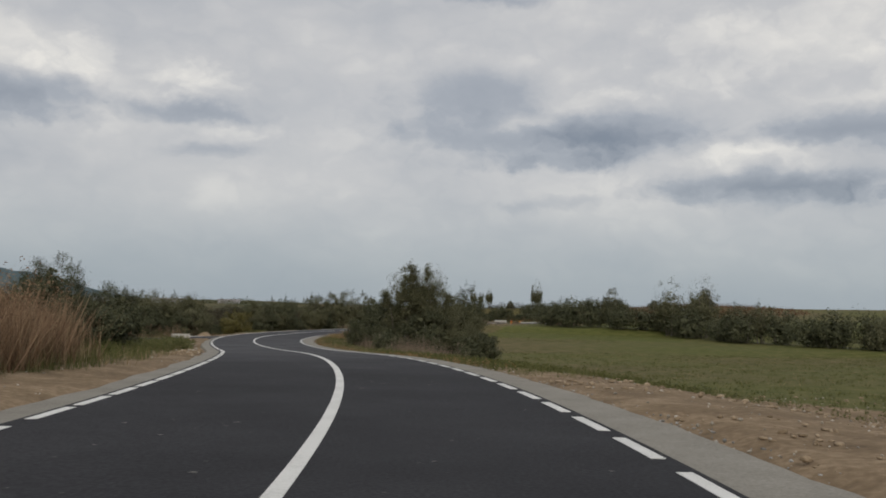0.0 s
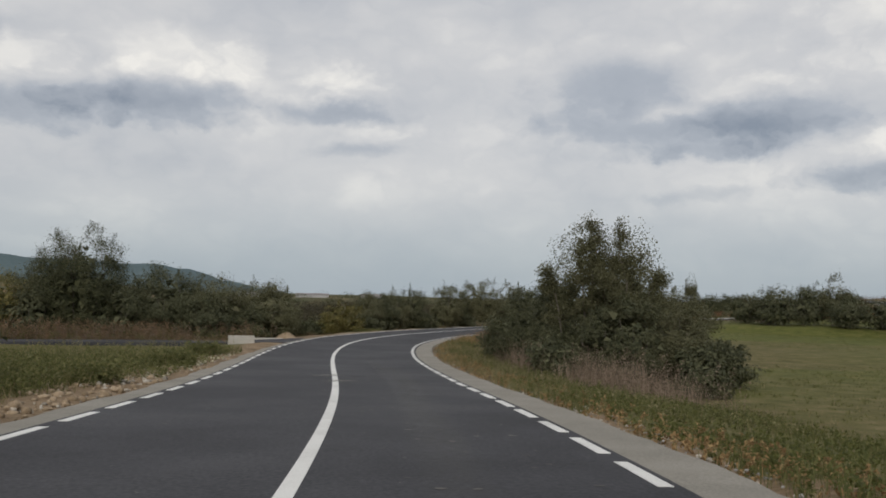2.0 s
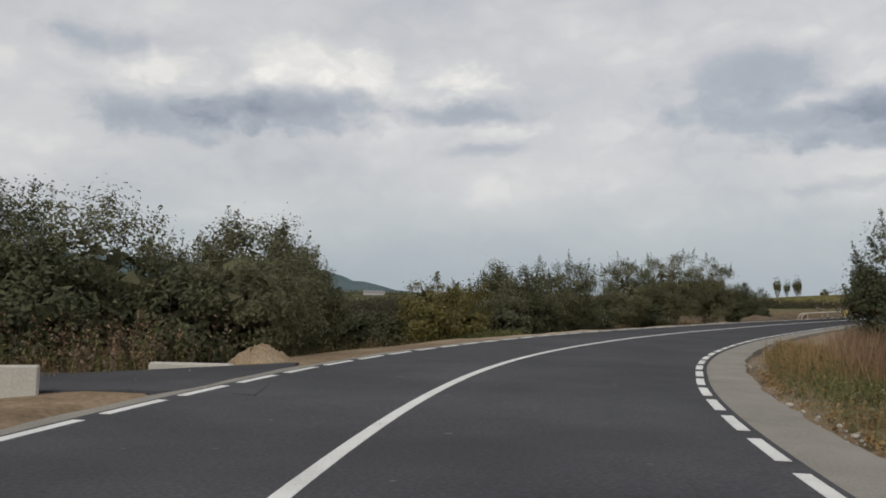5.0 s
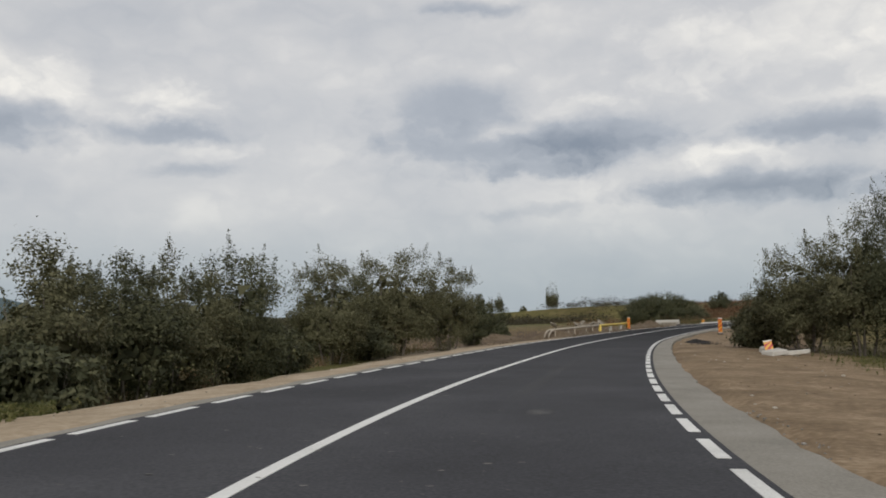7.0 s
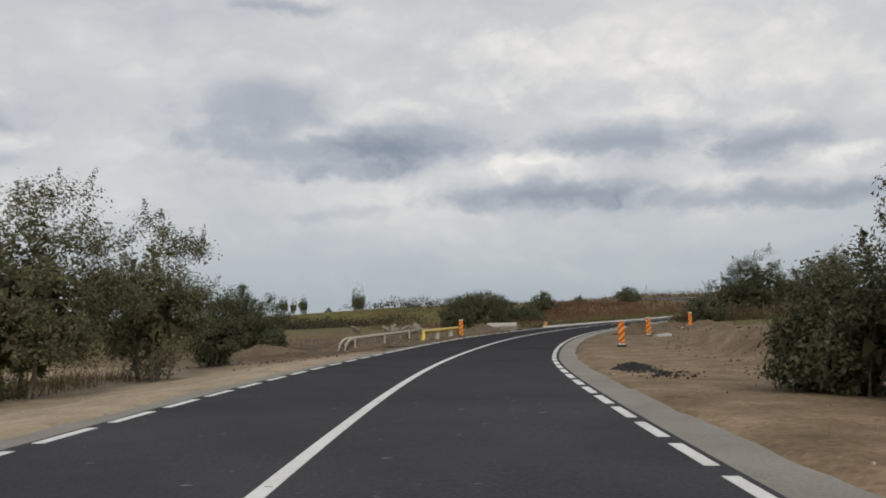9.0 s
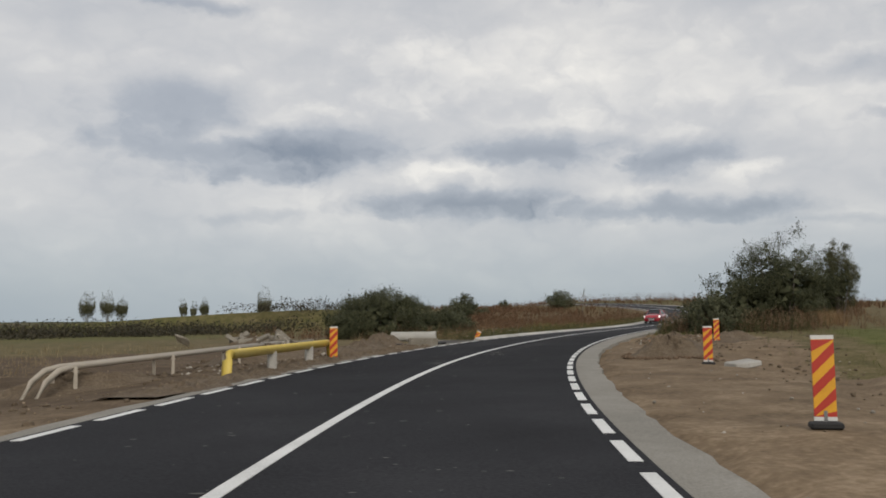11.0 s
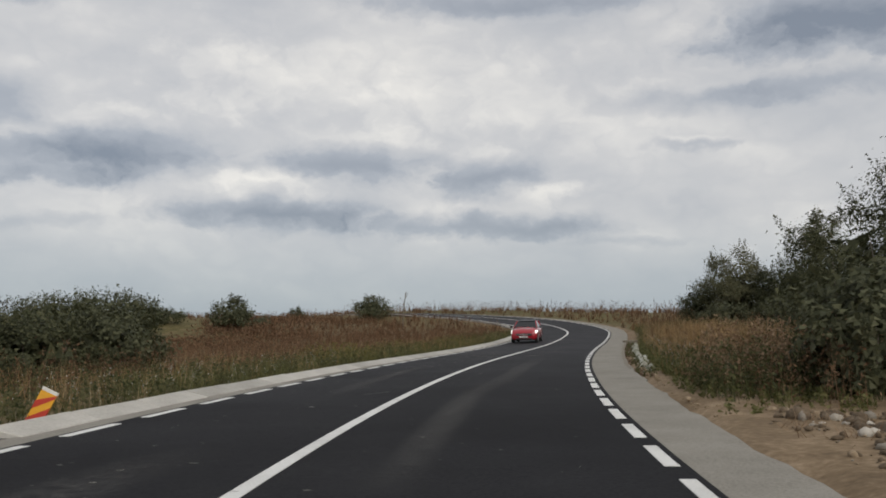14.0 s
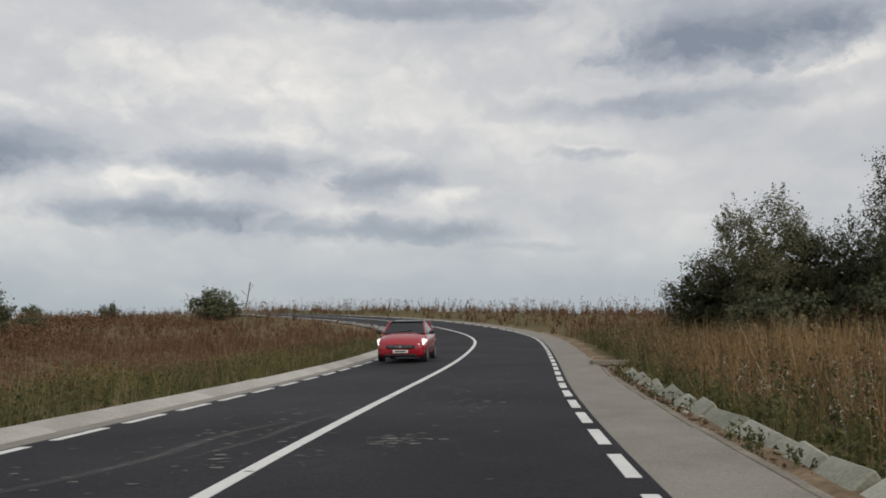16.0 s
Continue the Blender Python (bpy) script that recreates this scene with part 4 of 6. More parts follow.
# ---------------------------------------------------------------- grass, weeds and stones
def blades(name, n, place, height, material, label, seed, width=0.0065, lean=0.5, tuft=7):
    """Many tapering blades in tufts. place(rng, n) gives x, y; height: lowest and highest."""
    rng = np.random.default_rng(seed)
    n = int(n * 2.2)
    x, y = place(rng, max(1, n // tuft))
    x, y = np.repeat(x, tuft), np.repeat(y, tuft)
    m = len(x)
    x, y = x + rng.normal(size=m) * .09, y + rng.normal(size=m) * .09
    z = ground_z(x, y) - 0.03
    h = rng.uniform(*height, m) * rng.uniform(.6, 1.0, m)
    a = rng.uniform(0, 2 * np.pi, m)
    b = rng.uniform(0, 2 * np.pi, m)
    k = rng.uniform(.05, lean, m) * h
    wd = width * rng.uniform(.7, 1.5, m) * (0.6 + h)
    P = np.stack([x, y, z], -1)
    side = np.stack([np.cos(a), np.sin(a), 0 * a], -1) * wd[:, None]
    tilt = np.stack([np.cos(b) * k, np.sin(b) * k, 0 * k], -1)
    up = np.stack([0 * h, 0 * h, h], -1)
    V = np.stack([P - side, P + side, P + up + tilt], 1).reshape(-1, 3)
    F = np.arange(m * 3).reshape(-1, 3)
    return tagged(new(name, fast_mesh(name, V, F, material)), label, "grass", kind="stuff")


def beside(u0, u1, side, near, far, pull=1.0):
    """A sampler along the road: from near to far metres outside the paving, on one side."""
    def place(rng, n):
        u = rng.uniform(u0, u1, n)
        first = near(u) if callable(near) else near
        o = first + (far - first) * rng.uniform(0, 1, n) ** pull
        d = o + right_edge(u) if side > 0 else -o - left_edge(u)
        p = on_road(u, d)
        keep = wobble(p[:, 0], p[:, 1], 2.6, rng.uniform(0, 40)) + rng.normal(size=n) * .28 > -.12
        p = p[keep]
        uu, dd, _ = near_road(p[:, 0], p[:, 1])
        over = np.where(dd > 0, dd - right_edge(uu), -dd - left_edge(uu))
        p = p[over > (near(uu) - .1 if callable(near) else near * .8 - .05)]
        return p[:, 0], p[:, 1]
    return place


def around(spots, r):
    def place(rng, n):
        s = np.array(spots)[rng.integers(0, len(spots), n)]
        q = rng.normal(size=(n, 2)) * r
        p = s[:, :2] + q
        u, d, _ = near_road(p[:, 0], p[:, 1])
        keep = np.where(d > 0, d - right_edge(u), -d - left_edge(u)) > .8
        return p[keep, 0], p[keep, 1]
    return place


R, L = 1, -1


M_FLOWER = leaf_mat("white_petals", [(.42, .42, .38), (.55, .55, .5), (.68, .68, .62)], .3)


def plumes(name, n, place, height, material, label, seed, leaf=.05, per=16, spread=.09, stem=.006):
    """Weeds with seed heads: a thin stem each, and many small leaves and husks round its upper part."""
    rng = np.random.default_rng(seed)
    x, y = place(rng, n)
    m = len(x)
    z = ground_z(x, y) - .03
    h = rng.uniform(*height, m)
    P = np.stack([x, y, z], -1)
    T = P + np.stack([rng.normal(size=m) * .14 * h, rng.normal(size=m) * .14 * h, h], -1)
    a = rng.uniform(0, 6.283, m)
    side = np.stack([np.cos(a), np.sin(a), 0 * a], -1) * stem
    SV = np.stack([P - side, P + side, T], 1).reshape(-1, 3)
    t = rng.uniform(.25, 1.03, (m, per, 1))
    C = P[:, None] + (T - P)[:, None] * t + rng.normal(size=(m, per, 3)) * (spread * h[:, None, None]) * (1.25 - t)
    C = C.reshape(-1, 3)
    LV, LF = facing_leaves(C, rng.normal(size=C.shape), leaf, rng, .28)
    return tagged(new(name, fast_mesh(name, np.concatenate([SV, LV]), np.concatenate([np.arange(m * 3).reshape(-1, 3), LF + m * 3]), material)), label, "weeds", kind="stuff")


blades("tall_reeds", 13000, beside(3, 25, L, 2.0, 7.5), (1.0, 2.1), M_RUST, "tall rust-brown dry reeds on the bank", 1, .006, .8)
blades("tall_reeds", 5000, beside(-6, 25, L, 2.0, 9), (.7, 1.5), M_DRY, "straw-coloured dry grass on the bank", 2, .006, .45)
blades("grass", 9000, beside(0, 30, L, 1.4, 9), (.2, .55), M_GRASS, "green grass below the reeds", 3)
blades("grass", 14000, beside(22, 66, L, 1.2, 16), (.12, .42), M_MEADOW, "rough green verge grass", 4)
blades("grass", 4000, beside(22, 66, L, 1.0, 14), (.15, .5), M_DRY, "dry verge grass", 5)
blades("grass", 8000, beside(21, 50, R, .25, 8, 1.3), (.12, .4), M_GRASS, "green verge grass with weeds", 6)
blades("grass", 9000, beside(46, 86, R, .25, 6, 1.3), (.1, .36), M_HAY, "bleached verge grass with weeds", 28)
blades("grass", 5000, beside(40, 90, R, .15, 6), (.1, .38), M_HAY, "dry straw-coloured verge grass", 7)
blades("weeds", 7000, beside(50, 84, R, 3.0, 7), (.4, 1.2), M_MAUVE, "brown dry weeds under the willows", 8, .006)
blades("weeds", 11000, beside(82, 99, R, .45, 8), (.2, .75), M_STRAW, "dry straw grass on the bend", 9)
blades("weeds", 7000, beside(82, 98, R, .5, 9), (.12, .5), M_GRASS, "weeds on the bend", 10)
blades("weeds", 6000, beside(84, 99, R, 2.0, 9), (.6, 1.4), M_RUST, "rust-brown weeds on the bend", 27)
blades("grass", 30000, beside(17, 78, R, 8, 55), (.06, .2), M_MEADOW, "short green field grass", 11, .02)
blades("grass", 4500, beside(14, 78, R, 6, 50), (.08, .3), M_DRY, "dry stalks in the green field", 12, .006)
blades("weeds", 16000, beside(78, 148, L, lambda u: past_sand(u) + 1.1, 12), (.2, .75), M_RUST, "brown weeds under the willows", 14)
blades("weeds", 9000, beside(78, 148, L, lambda u: past_sand(u) + .9, 13), (.15, .5), M_GRASS, "green weeds under the willows", 15)
blades("weeds", 9000, beside(194, 262, L, .7, 5), (.15, .5), M_NETTLE, "green and yellow weeds at the kerb", 16)
blades("weeds", 10000, beside(198, 275, L, 3.2, 24), (.5, 1.15), M_DOCK, "rust-brown weeds on the rise", 17, .006)
blades("weeds", 3500, beside(194, 275, L, 1.2, 9), (.3, .8), M_DRY, "dry straw weeds on the rise", 18)
blades("weeds", 5000, beside(200, 262, R, 1.6, 14), (.5, 1.35), M_DOCK, "tall rust-brown weeds beyond the drain", 19, .006)
blades("weeds", 8000, beside(204, 262, R, .95, 12), (.3, 1.0), M_STRAW, "tall straw grass beyond the drain", 20)
blades("weeds", 12000, beside(198, 262, R, .9, 9), (.25, .95), M_NETTLE, "green weeds beyond the drain", 21)
blades("weeds", 9000, beside(255, 390, R, .8, 25), (.4, 1.1), M_DOCK, "brown weeds along the crest", 22, .03)
blades("weeds", 10000, beside(255, 390, L, .8, 30), (.4, 1.1), M_DOCK, "brown weeds along the crest", 23, .03)
blades("weeds", 9000, beside(104, 200, R, 9, 30), (.1, .35), M_GRASS, "dry grass on the bank", 24, .006)
blades("weeds", 6000, beside(104, 200, R, 6, 28), (.15, .5), M_GRASS, "grass beyond the bare ground", 25, .006)
blades("weeds", 7000, beside(150, 186, L, 10, 40), (.2, .6), M_DRY, "dry grass beyond the bare ground", 26, .006)

plumes("weeds", 2200, beside(196, 262, R, 1.2, 10), (.4, 1.3), M_DOCK, "rust-brown seeding weeds beyond the drain", 71, .06, 18, .11)
plumes("weeds", 5400, beside(198, 255, R, .8, 7), (.2, .9), M_NETTLE, "green leafy weeds beyond the drain", 72, .075, 14, .16)
plumes("weeds", 1300, beside(200, 255, R, 1.1, 8), (.4, 1.3), M_DRY, "straw-coloured seeding weeds beyond the drain", 73, .055, 16, .10)
plumes("weeds", 5200, beside(198, 275, L, 2.6, 20), (.4, 1.05), M_DOCK, "rust-brown seeding weeds on the rise", 74, .065, 16, .12)
plumes("weeds", 4800, beside(194, 262, L, .65, 6.5), (.12, .65), M_NETTLE, "green leafy weeds at the kerb", 75, .075, 13, .18)
plumes("weeds", 1500, beside(255, 330, R, 1.2, 16), (.5, 1.7), M_DOCK, "tall brown weeds along the crest", 76, .12, 14)
plumes("weeds", 1200, beside(262, 330, L, 1.5, 16), (.4, 1.3), M_DOCK, "tall brown weeds along the crest", 77, .12, 14)
plumes("weeds", 3200, beside(47, 84, R, 3.0, 6.4), (.4, 1.4), M_MAUVE, "dull brown seeding weeds under the willows", 78)
plumes("weeds", 5000, beside(23, 50, R, .35, 7), (.06, .26), M_MEADOW, "low green weeds with bare stones at the shoulder", 86, .06, 12, .25)
plumes("weeds", 1600, beside(40, 84, R, .3, 4.2), (.06, .3), M_HAY, "short bleached grass on the verge", 95, .06, 12, .3)
plumes("weeds", 1900, beside(40, 84, R, .9, 4.2), (.08, .4), M_GRASS, "low green weeds on the verge", 79)
plumes("weeds", 2600, beside(80, 98, R, .5, 7), (.1, .4), M_GRASS, "green leafy weeds on the bend", 90, .07, 14, .2)
plumes("weeds", 2600, beside(86, 106, R, 3.4, 8.5), (.3, 1.0), M_NETTLE, "green leafy weeds below the bushes", 99, .08, 15, .18)
plumes("weeds", 2600, beside(84, 106, R, 2.4, 8), (.3, 1.0), M_DOCK, "rust-brown seeding weeds on the bend", 80)
plumes("weeds", 3500, beside(2, 25, L, 2.2, 8), (.8, 2.1), M_RUST, "feathery rust-brown reed heads on the bank", 81, .06, 26, .07)
plumes("weeds", 3000, beside(22, 66, L, 1.5, 10), (.15, .55), M_MEADOW, "low green weeds on the verge", 82)
plumes("weeds", 1600, beside(78, 148, L, lambda u: past_sand(u) + .6, 10), (.2, .7), M_GRASS, "green weeds under the willows", 83)
plumes("weeds", 500, beside(104, 130, R, 4.5, 9), (.1, .4), M_GRASS, "low green weeds at the foot of the bushes", 84)

blades("grass", 1500, beside(137, 166, R, 6.6, 10), (.05, .2), M_DRY, "thin dry grass along the top of the bank", 87)
plumes("weeds", 2200, beside(26, 86, R, .15, 1.6), (.04, .2), M_STRAW, "low dry straw along the shoulder", 88, .06, 10, .3)
blades("weeds", 5000, beside(210, 250, R, 1.0, 6), (.6, 1.4), M_STRAW, "tall leaning orange straw beyond the drain", 89, .006, .8)
plumes("weeds", 700, beside(2, 30, R, 5, 15), (.06, .25), M_GRASS, "scattered green weeds on the bare soil", 91, .06, 12, .3)
blades("weeds", 3500, beside(197, 252, L, 1.2, 9), (.4, 1.0), M_STRAW, "orange straw on the rise", 96, .005)
plumes("weeds", 500, around([(33.5, 204.0), (35.0, 207.2), (41.8, 214.0), (49.6, 220.6)], .8), (.4, .9), M_LEAF_YE, "yellow-green leafy weeds on the rise", 97, .07, 16, .15)
plumes("wild_flowers", 200, beside(196, 214, L, .8, 4.5), (.35, .7), M_FLOWER, "small white flower heads on the rise", 98, .03, 7, .12, .0015)
blades("grass", 11000, beside(200, 262, L, .7, 5.5), (.25, .75), M_GRASS, "olive-green grass at the kerb", 92)
blades("grass", 5000, beside(204, 262, R, .9, 5), (.3, .85), M_GRASS, "olive-green grass beyond the drain", 93)
blades("weeds", 3000, beside(208, 232, R, 1.6, 4.5), (1.0, 1.75), M_STRAW, "tall orange straw stalks beyond the drain", 94, .005, .45)
plumes("wild_flowers", 260, beside(204, 226, R, 1.0, 3.2), (.5, .9), M_FLOWER, "small white flower heads among the weeds", 85, .035, 9, .12, .0015)

M_STONE = mat("stone", [(.20, .18, .15), (.31, .28, .23), (.44, .41, .36)], scale=3, bscale=30, rough=.95, bump=.4, island=.25)
M_SOIL = mat("bare_soil", [(.066, .048, .031), (.115, .086, .057), (.185, .145, .102)], scale=1.4, bscale=18, rough=.97, bump=.7, fine=.55)
M_GRAVEL = mat("grey_gravel", [(.14, .135, .125), (.22, .212, .197), (.32, .31, .29)], scale=5, bscale=40, rough=.95, island=.3)
M_SANDY = mat("sandy_clods", [(.16, .118, .075), (.25, .19, .125), (.36, .285, .20)], scale=1.4, bscale=18, rough=.97, bump=.7, fine=.55, island=.15)
M_DARK_SOIL = mat("dug_earth", [(.070, .045, .028), (.120, .080, .050), (.185, .132, .088)], scale=1.6, bscale=20, rough=.97, bump=.8, fine=.55)
M_TAR = mat("waste_asphalt", [(.012, .012, .013), (.024, .023, .023), (.05, .047, .043)], scale=6, bscale=40, rough=.9, bump=.7)


def rock_points(rng, r):
    bm = bmesh.new()
    bmesh.ops.create_icosphere(bm, subdivisions=1, radius=r)
    s = Vector(rng.uniform(.5, 1.2, 3))
    for v in bm.verts:
        v.co = Vector((v.co.x * s.x, v.co.y * s.y, v.co.z * s.z * .7)) * float(rng.uniform(.75, 1.2))
    V, F = np.array([v.co[:] for v in bm.verts]), np.array([[v.index for v in f.verts] for f in bm.faces])
    bm.free()
    return V, F


def stones(name, n, place, size, label, seed, material):
    rng = np.random.default_rng(seed)
    kinds = [rock_points(rng, 1.0) for _ in range(7)]
    x, y = place(rng, n)
    z = ground_z(x, y)
    Vs, Fs, o = [], [], 0
    for i in range(len(x)):
        V, F = kinds[i % 7]
        a = rng.uniform(0, 6.28)
        s = size[0] + (size[1] - size[0]) * rng.uniform() ** 2.6
        c, d = math.cos(a) * s, math.sin(a) * s
        Vs.append(np.stack([V[:, 0] * c - V[:, 1] * d + x[i], V[:, 0] * d + V[:, 1] * c + y[i], V[:, 2] * s + z[i] + s * .2], -1))
        Fs.append(F + o)
        o += len(V)
    return tagged(new(name, fast_mesh(name, np.concatenate(Vs), np.concatenate(Fs), material)), label, "stones", kind="stuff")


stones("rubble_stones", 2600, beside(-6, 26, R, .1, 14), (.006, .04), "pale stones and clods on bare soil", 31, M_STONE)
stones("rubble_stones", 900, beside(-6, 66, L, .1, 3.5), (.008, .045), "pale stones along the sandy edge", 32, M_STONE)
stones("rubble_stones", 900, beside(98, 200, R, .3, 9), (.008, .05), "small stones on the sandy lay-by", 33, M_STONE)
stones("rubble_stones", 900, beside(76, 150, L, .2, 5), (.006, .04), "small stones on the sandy verge", 34, M_STONE)
stones("rubble_stones", 1500, beside(150, 186, L, .2, 14), (.006, .05), "stones and broken clods on the dug-over soil", 35, M_SANDY)
stones("rubble_stones", 500, beside(20, 90, R, .02, .8), (.012, .06), "stones at the edge of the shoulder", 36, M_STONE)
stones("gravel", 2200, beside(-6, 105, R, .0, .5), (.008, .034), "loose grey gravel along the edge of the shoulder", 48, M_GRAVEL)
stones("clods", 3400, beside(-6, 26, R, .4, 14), (.012, .09), "sandy clods on the bare soil", 41, M_SANDY)
stones("rubble_stones", 700, beside(40, 66, L, .3, 2.4), (.015, .10), "pale broken rubble along the verge", 43, M_STONE)
M_CHALK = mat("yellowish_rubble", [(.24, .225, .15), (.36, .335, .23), (.48, .45, .33)], scale=3, bscale=30, rough=.95, bump=.4, island=.25)
plumes("weeds", 1100, beside(48, 68, L, .6, 2.8), (.08, .35), M_GRASS, "green weeds growing through the rubble", 61, .06, 13, .25)
stones("rubble_stones", 1300, beside(50, 68, L, .6, 2.6), (.015, .10), "yellowish pale rubble tipped along the verge", 49, M_CHALK)
stones("clods", 900, beside(34, 56, L, .2, 2.0), (.02, .14), "sandy clods along the verge", 50, M_SANDY)
plumes("weeds", 3800, beside(41, 60, L, 1.7, 8), (.15, .65), M_GRASS, "green leafy weeds behind the rubble", 51, .07, 14, .2)
plumes("weeds", 900, beside(44, 76, L, 2.5, 12), (.2, .6), M_HAY, "bleached seeding weeds in the verge grass", 52)
plumes("weeds", 900, around([(-15.2, 53.9), (-15.5, 54.6), (-17.6, 62.4), (-12.6, 44.6)], .45), (.2, .6), M_GRASS, "lush green weeds in tufts", 53, .08, 16, .22)
THICKET = [(-36, 75.6), (-33.6, 76.4), (-31, 77.2), (-28.6, 78.4), (-26.4, 79.8), (-24.4, 81.4)]
plumes("weeds", 1500, around(THICKET, 1.0), (.4, 1.5), M_RUST, "rust-brown tangle below the willows", 54, .08, 18, .12)
plumes("weeds", 1300, around(THICKET, 1.2), (.3, 1.3), M_MAUVE, "dull brown stalks below the willows", 55, .08, 14, .12)
plumes("weeds", 700, around(THICKET, 1.2), (.3, 1.1), M_GRASS, "green weeds below the willows", 56, .09, 14, .18)
plumes("weeds", 1700, around([(-20.4, 103.2), (-20.5, 101.8), (-20.4, 104.8)], .6), (.1, .32), M_GRASS, "lush green weeds at the verge", 13, .07, 14, .25)
stones("rubble_stones", 1600, beside(100, 196, R, .3, 9), (.006, .035), "dark pebbles and crumbs on the sandy lay-by", 47, M_SOIL)
stones("clods", 900, beside(136, 166, R, 3.6, 7.5), (.01, .08), "clods on the eroded soil bank", 44, M_SOIL)
stones("rubble_stones", 260, beside(196, 209, R, .2, 1.6), (.015, .08), "broken stones and soil along the shoulder", 45, M_SANDY)
plumes("weeds", 900, beside(196, 212, R, .5, 3), (.08, .3), M_GRASS, "low green weeds along the soil", 46, .08, 13, .25)
stones("clods", 700, beside(150, 184, L, .5, 9), (.02, .13), "clods of dug-over soil", 37, M_SOIL)
stones("clods", 700, around([(22.2, 169.0), (23.9, 169.9), (27.9, 172.9), (9.7, 173.4), (12.6, 180.5), (5.4, 172.1)], 1.1), (.015, .09), "clods scattered over the loose soil", 42, M_SOIL)
stones("clods", 1300, around([(16.3, 162.7), (17.2, 162.6), (17.9, 163.5)], .62), (.02, .12), "dark clods on the soil heap", 38, M_DARK_SOIL)
stones("clods", 500, beside(168, 200, R, 3.0, 9), (.02, .13), "clods and roots on the bank", 39, M_SOIL)
stones("asphalt_crumbs", 420, around([(2.3, 133.6), (2.1, 132.8), (2.7, 134.6), (3.1, 135.8), (1.9, 132.0)], .42), (.015, .07), "black crumbs of waste asphalt", 40, M_TAR)

# broken rubble below the willows and beside the field entrance
HEAP = [(25.4, 175.7), (26.6, 176.8), (24.6, 173.3), (25.8, 174.3), (28.2, 178.0), (23.7, 171.6), (29.5, 179.7), (27.4, 175.6)]
stones("rubble_stones", 1100, around(HEAP, .75), (.02, .17), "broken clods and roots in the low heaps", 101, M_SOIL)
stones("rubble_stones", 450, around(HEAP, .8), (.015, .12), "pale broken stones in the low heaps", 102, M_STONE)
stones("clods", 700, around(HEAP, 1.0), (.012, .10), "sandy clods in the low heaps", 103, M_SANDY)
blades("dry_twigs", 900, around(HEAP, .8), (.08, .4), M_RUST, "dry broken twigs and roots in the soil", 104, .006, 1.6)
PIT = [(12.2, 176.5), (12.7, 177.6), (11.5, 177.1), (12.0, 178.5), (13.0, 178.7), (11.1, 178.6), (10.9, 175.8)]
stones("rubble_stones", 420, around(PIT, .5), (.02, .19), "broken earth and stones beside the headwall", 105, M_SOIL)
stones("rubble_stones", 90, around(PIT, .5), (.02, .16), "pale broken concrete beside the headwall", 106, M_STONE)
stones("clods", 380, around(PIT, .6), (.02, .15), "dark clods beside the headwall", 107, M_DARK_SOIL)
BANKS = [(9.7, 173.4), (10.6, 174.8), (8.7, 171.8), (5.4, 172.1), (6.8, 173.1), (12.6, 180.5), (11.7, 179.6), (8.1, 170.5)]
stones("rubble_stones", 520, around(BANKS, .8), (.02, .2), "broken earth lumps on the dug-over soil", 110, M_SOIL)
stones("rubble_stones", 160, around(BANKS, .9), (.02, .16), "pale stones on the dug-over soil", 111, M_STONE)
FOOT = [(32.8, 184.5), (33.8, 183.7), (35.1, 182.7), (36.4, 181.4), (38.0, 180.0), (34.6, 185.1)]
plumes("weeds", 700, around(FOOT, .9), (.5, 1.5), M_RUST, "tall rust-brown weeds below the willows", 108, .07, 18, .11)
plumes("weeds", 900, around(FOOT, 1.0), (.3, 1.1), M_NETTLE, "green leafy weeds below the willows", 109, .08, 14, .16)


def mound(name, x, y, rx, ry, h, turn, seed, material, label, category="mound"):
    """A loose heap with a ragged outline, bedded in the ground."""
    rng = np.random.default_rng(seed)
    n, m = 40, 14
    ph = rng.uniform(0, 6.28, 6)
    V, F = [], []
    c, s = math.cos(turn), math.sin(turn)
    for j in range(m + 1):
        q = j / m
        for i in range(n):
            a = 2 * math.pi * i / n
            edge = 1 + .14 * math.sin(2 * a + ph[0]) + .10 * math.sin(3 * a + ph[1]) + .07 * math.sin(7 * a + ph[2])
            px, py = math.cos(a) * rx * q * edge, math.sin(a) * ry * q * edge
            hz = h * (math.cos(math.pi * q) * .5 + .5) ** .8 * (1 + .22 * math.sin(px * 3.1 + ph[3]) * math.cos(py * 3.7 + ph[4]))
            hz += rng.normal() * h * .12 * (1 - q)
            V.append((px * c - py * s, px * s + py * c, hz))
    V = np.array(V)
    V[:, :2] += (x, y)
    V[:, 2] += ground_z(V[:, 0], V[:, 1]) - np.repeat(np.linspace(0, 1, m + 1), n) ** 4 * .12
    for j in range(m):
        for i in range(n):
            k = (i + 1) % n
            F.append((j * n + i, j * n + k, (j + 1) * n + k, (j + 1) * n + i))
    z0 = V[:, 2].min()
    V -= (x, y, z0)
    ob = new(name, mesh_of(name, V, F, material, False))
    ob.location = (x, y, z0)
    return tagged(ob, label, category)


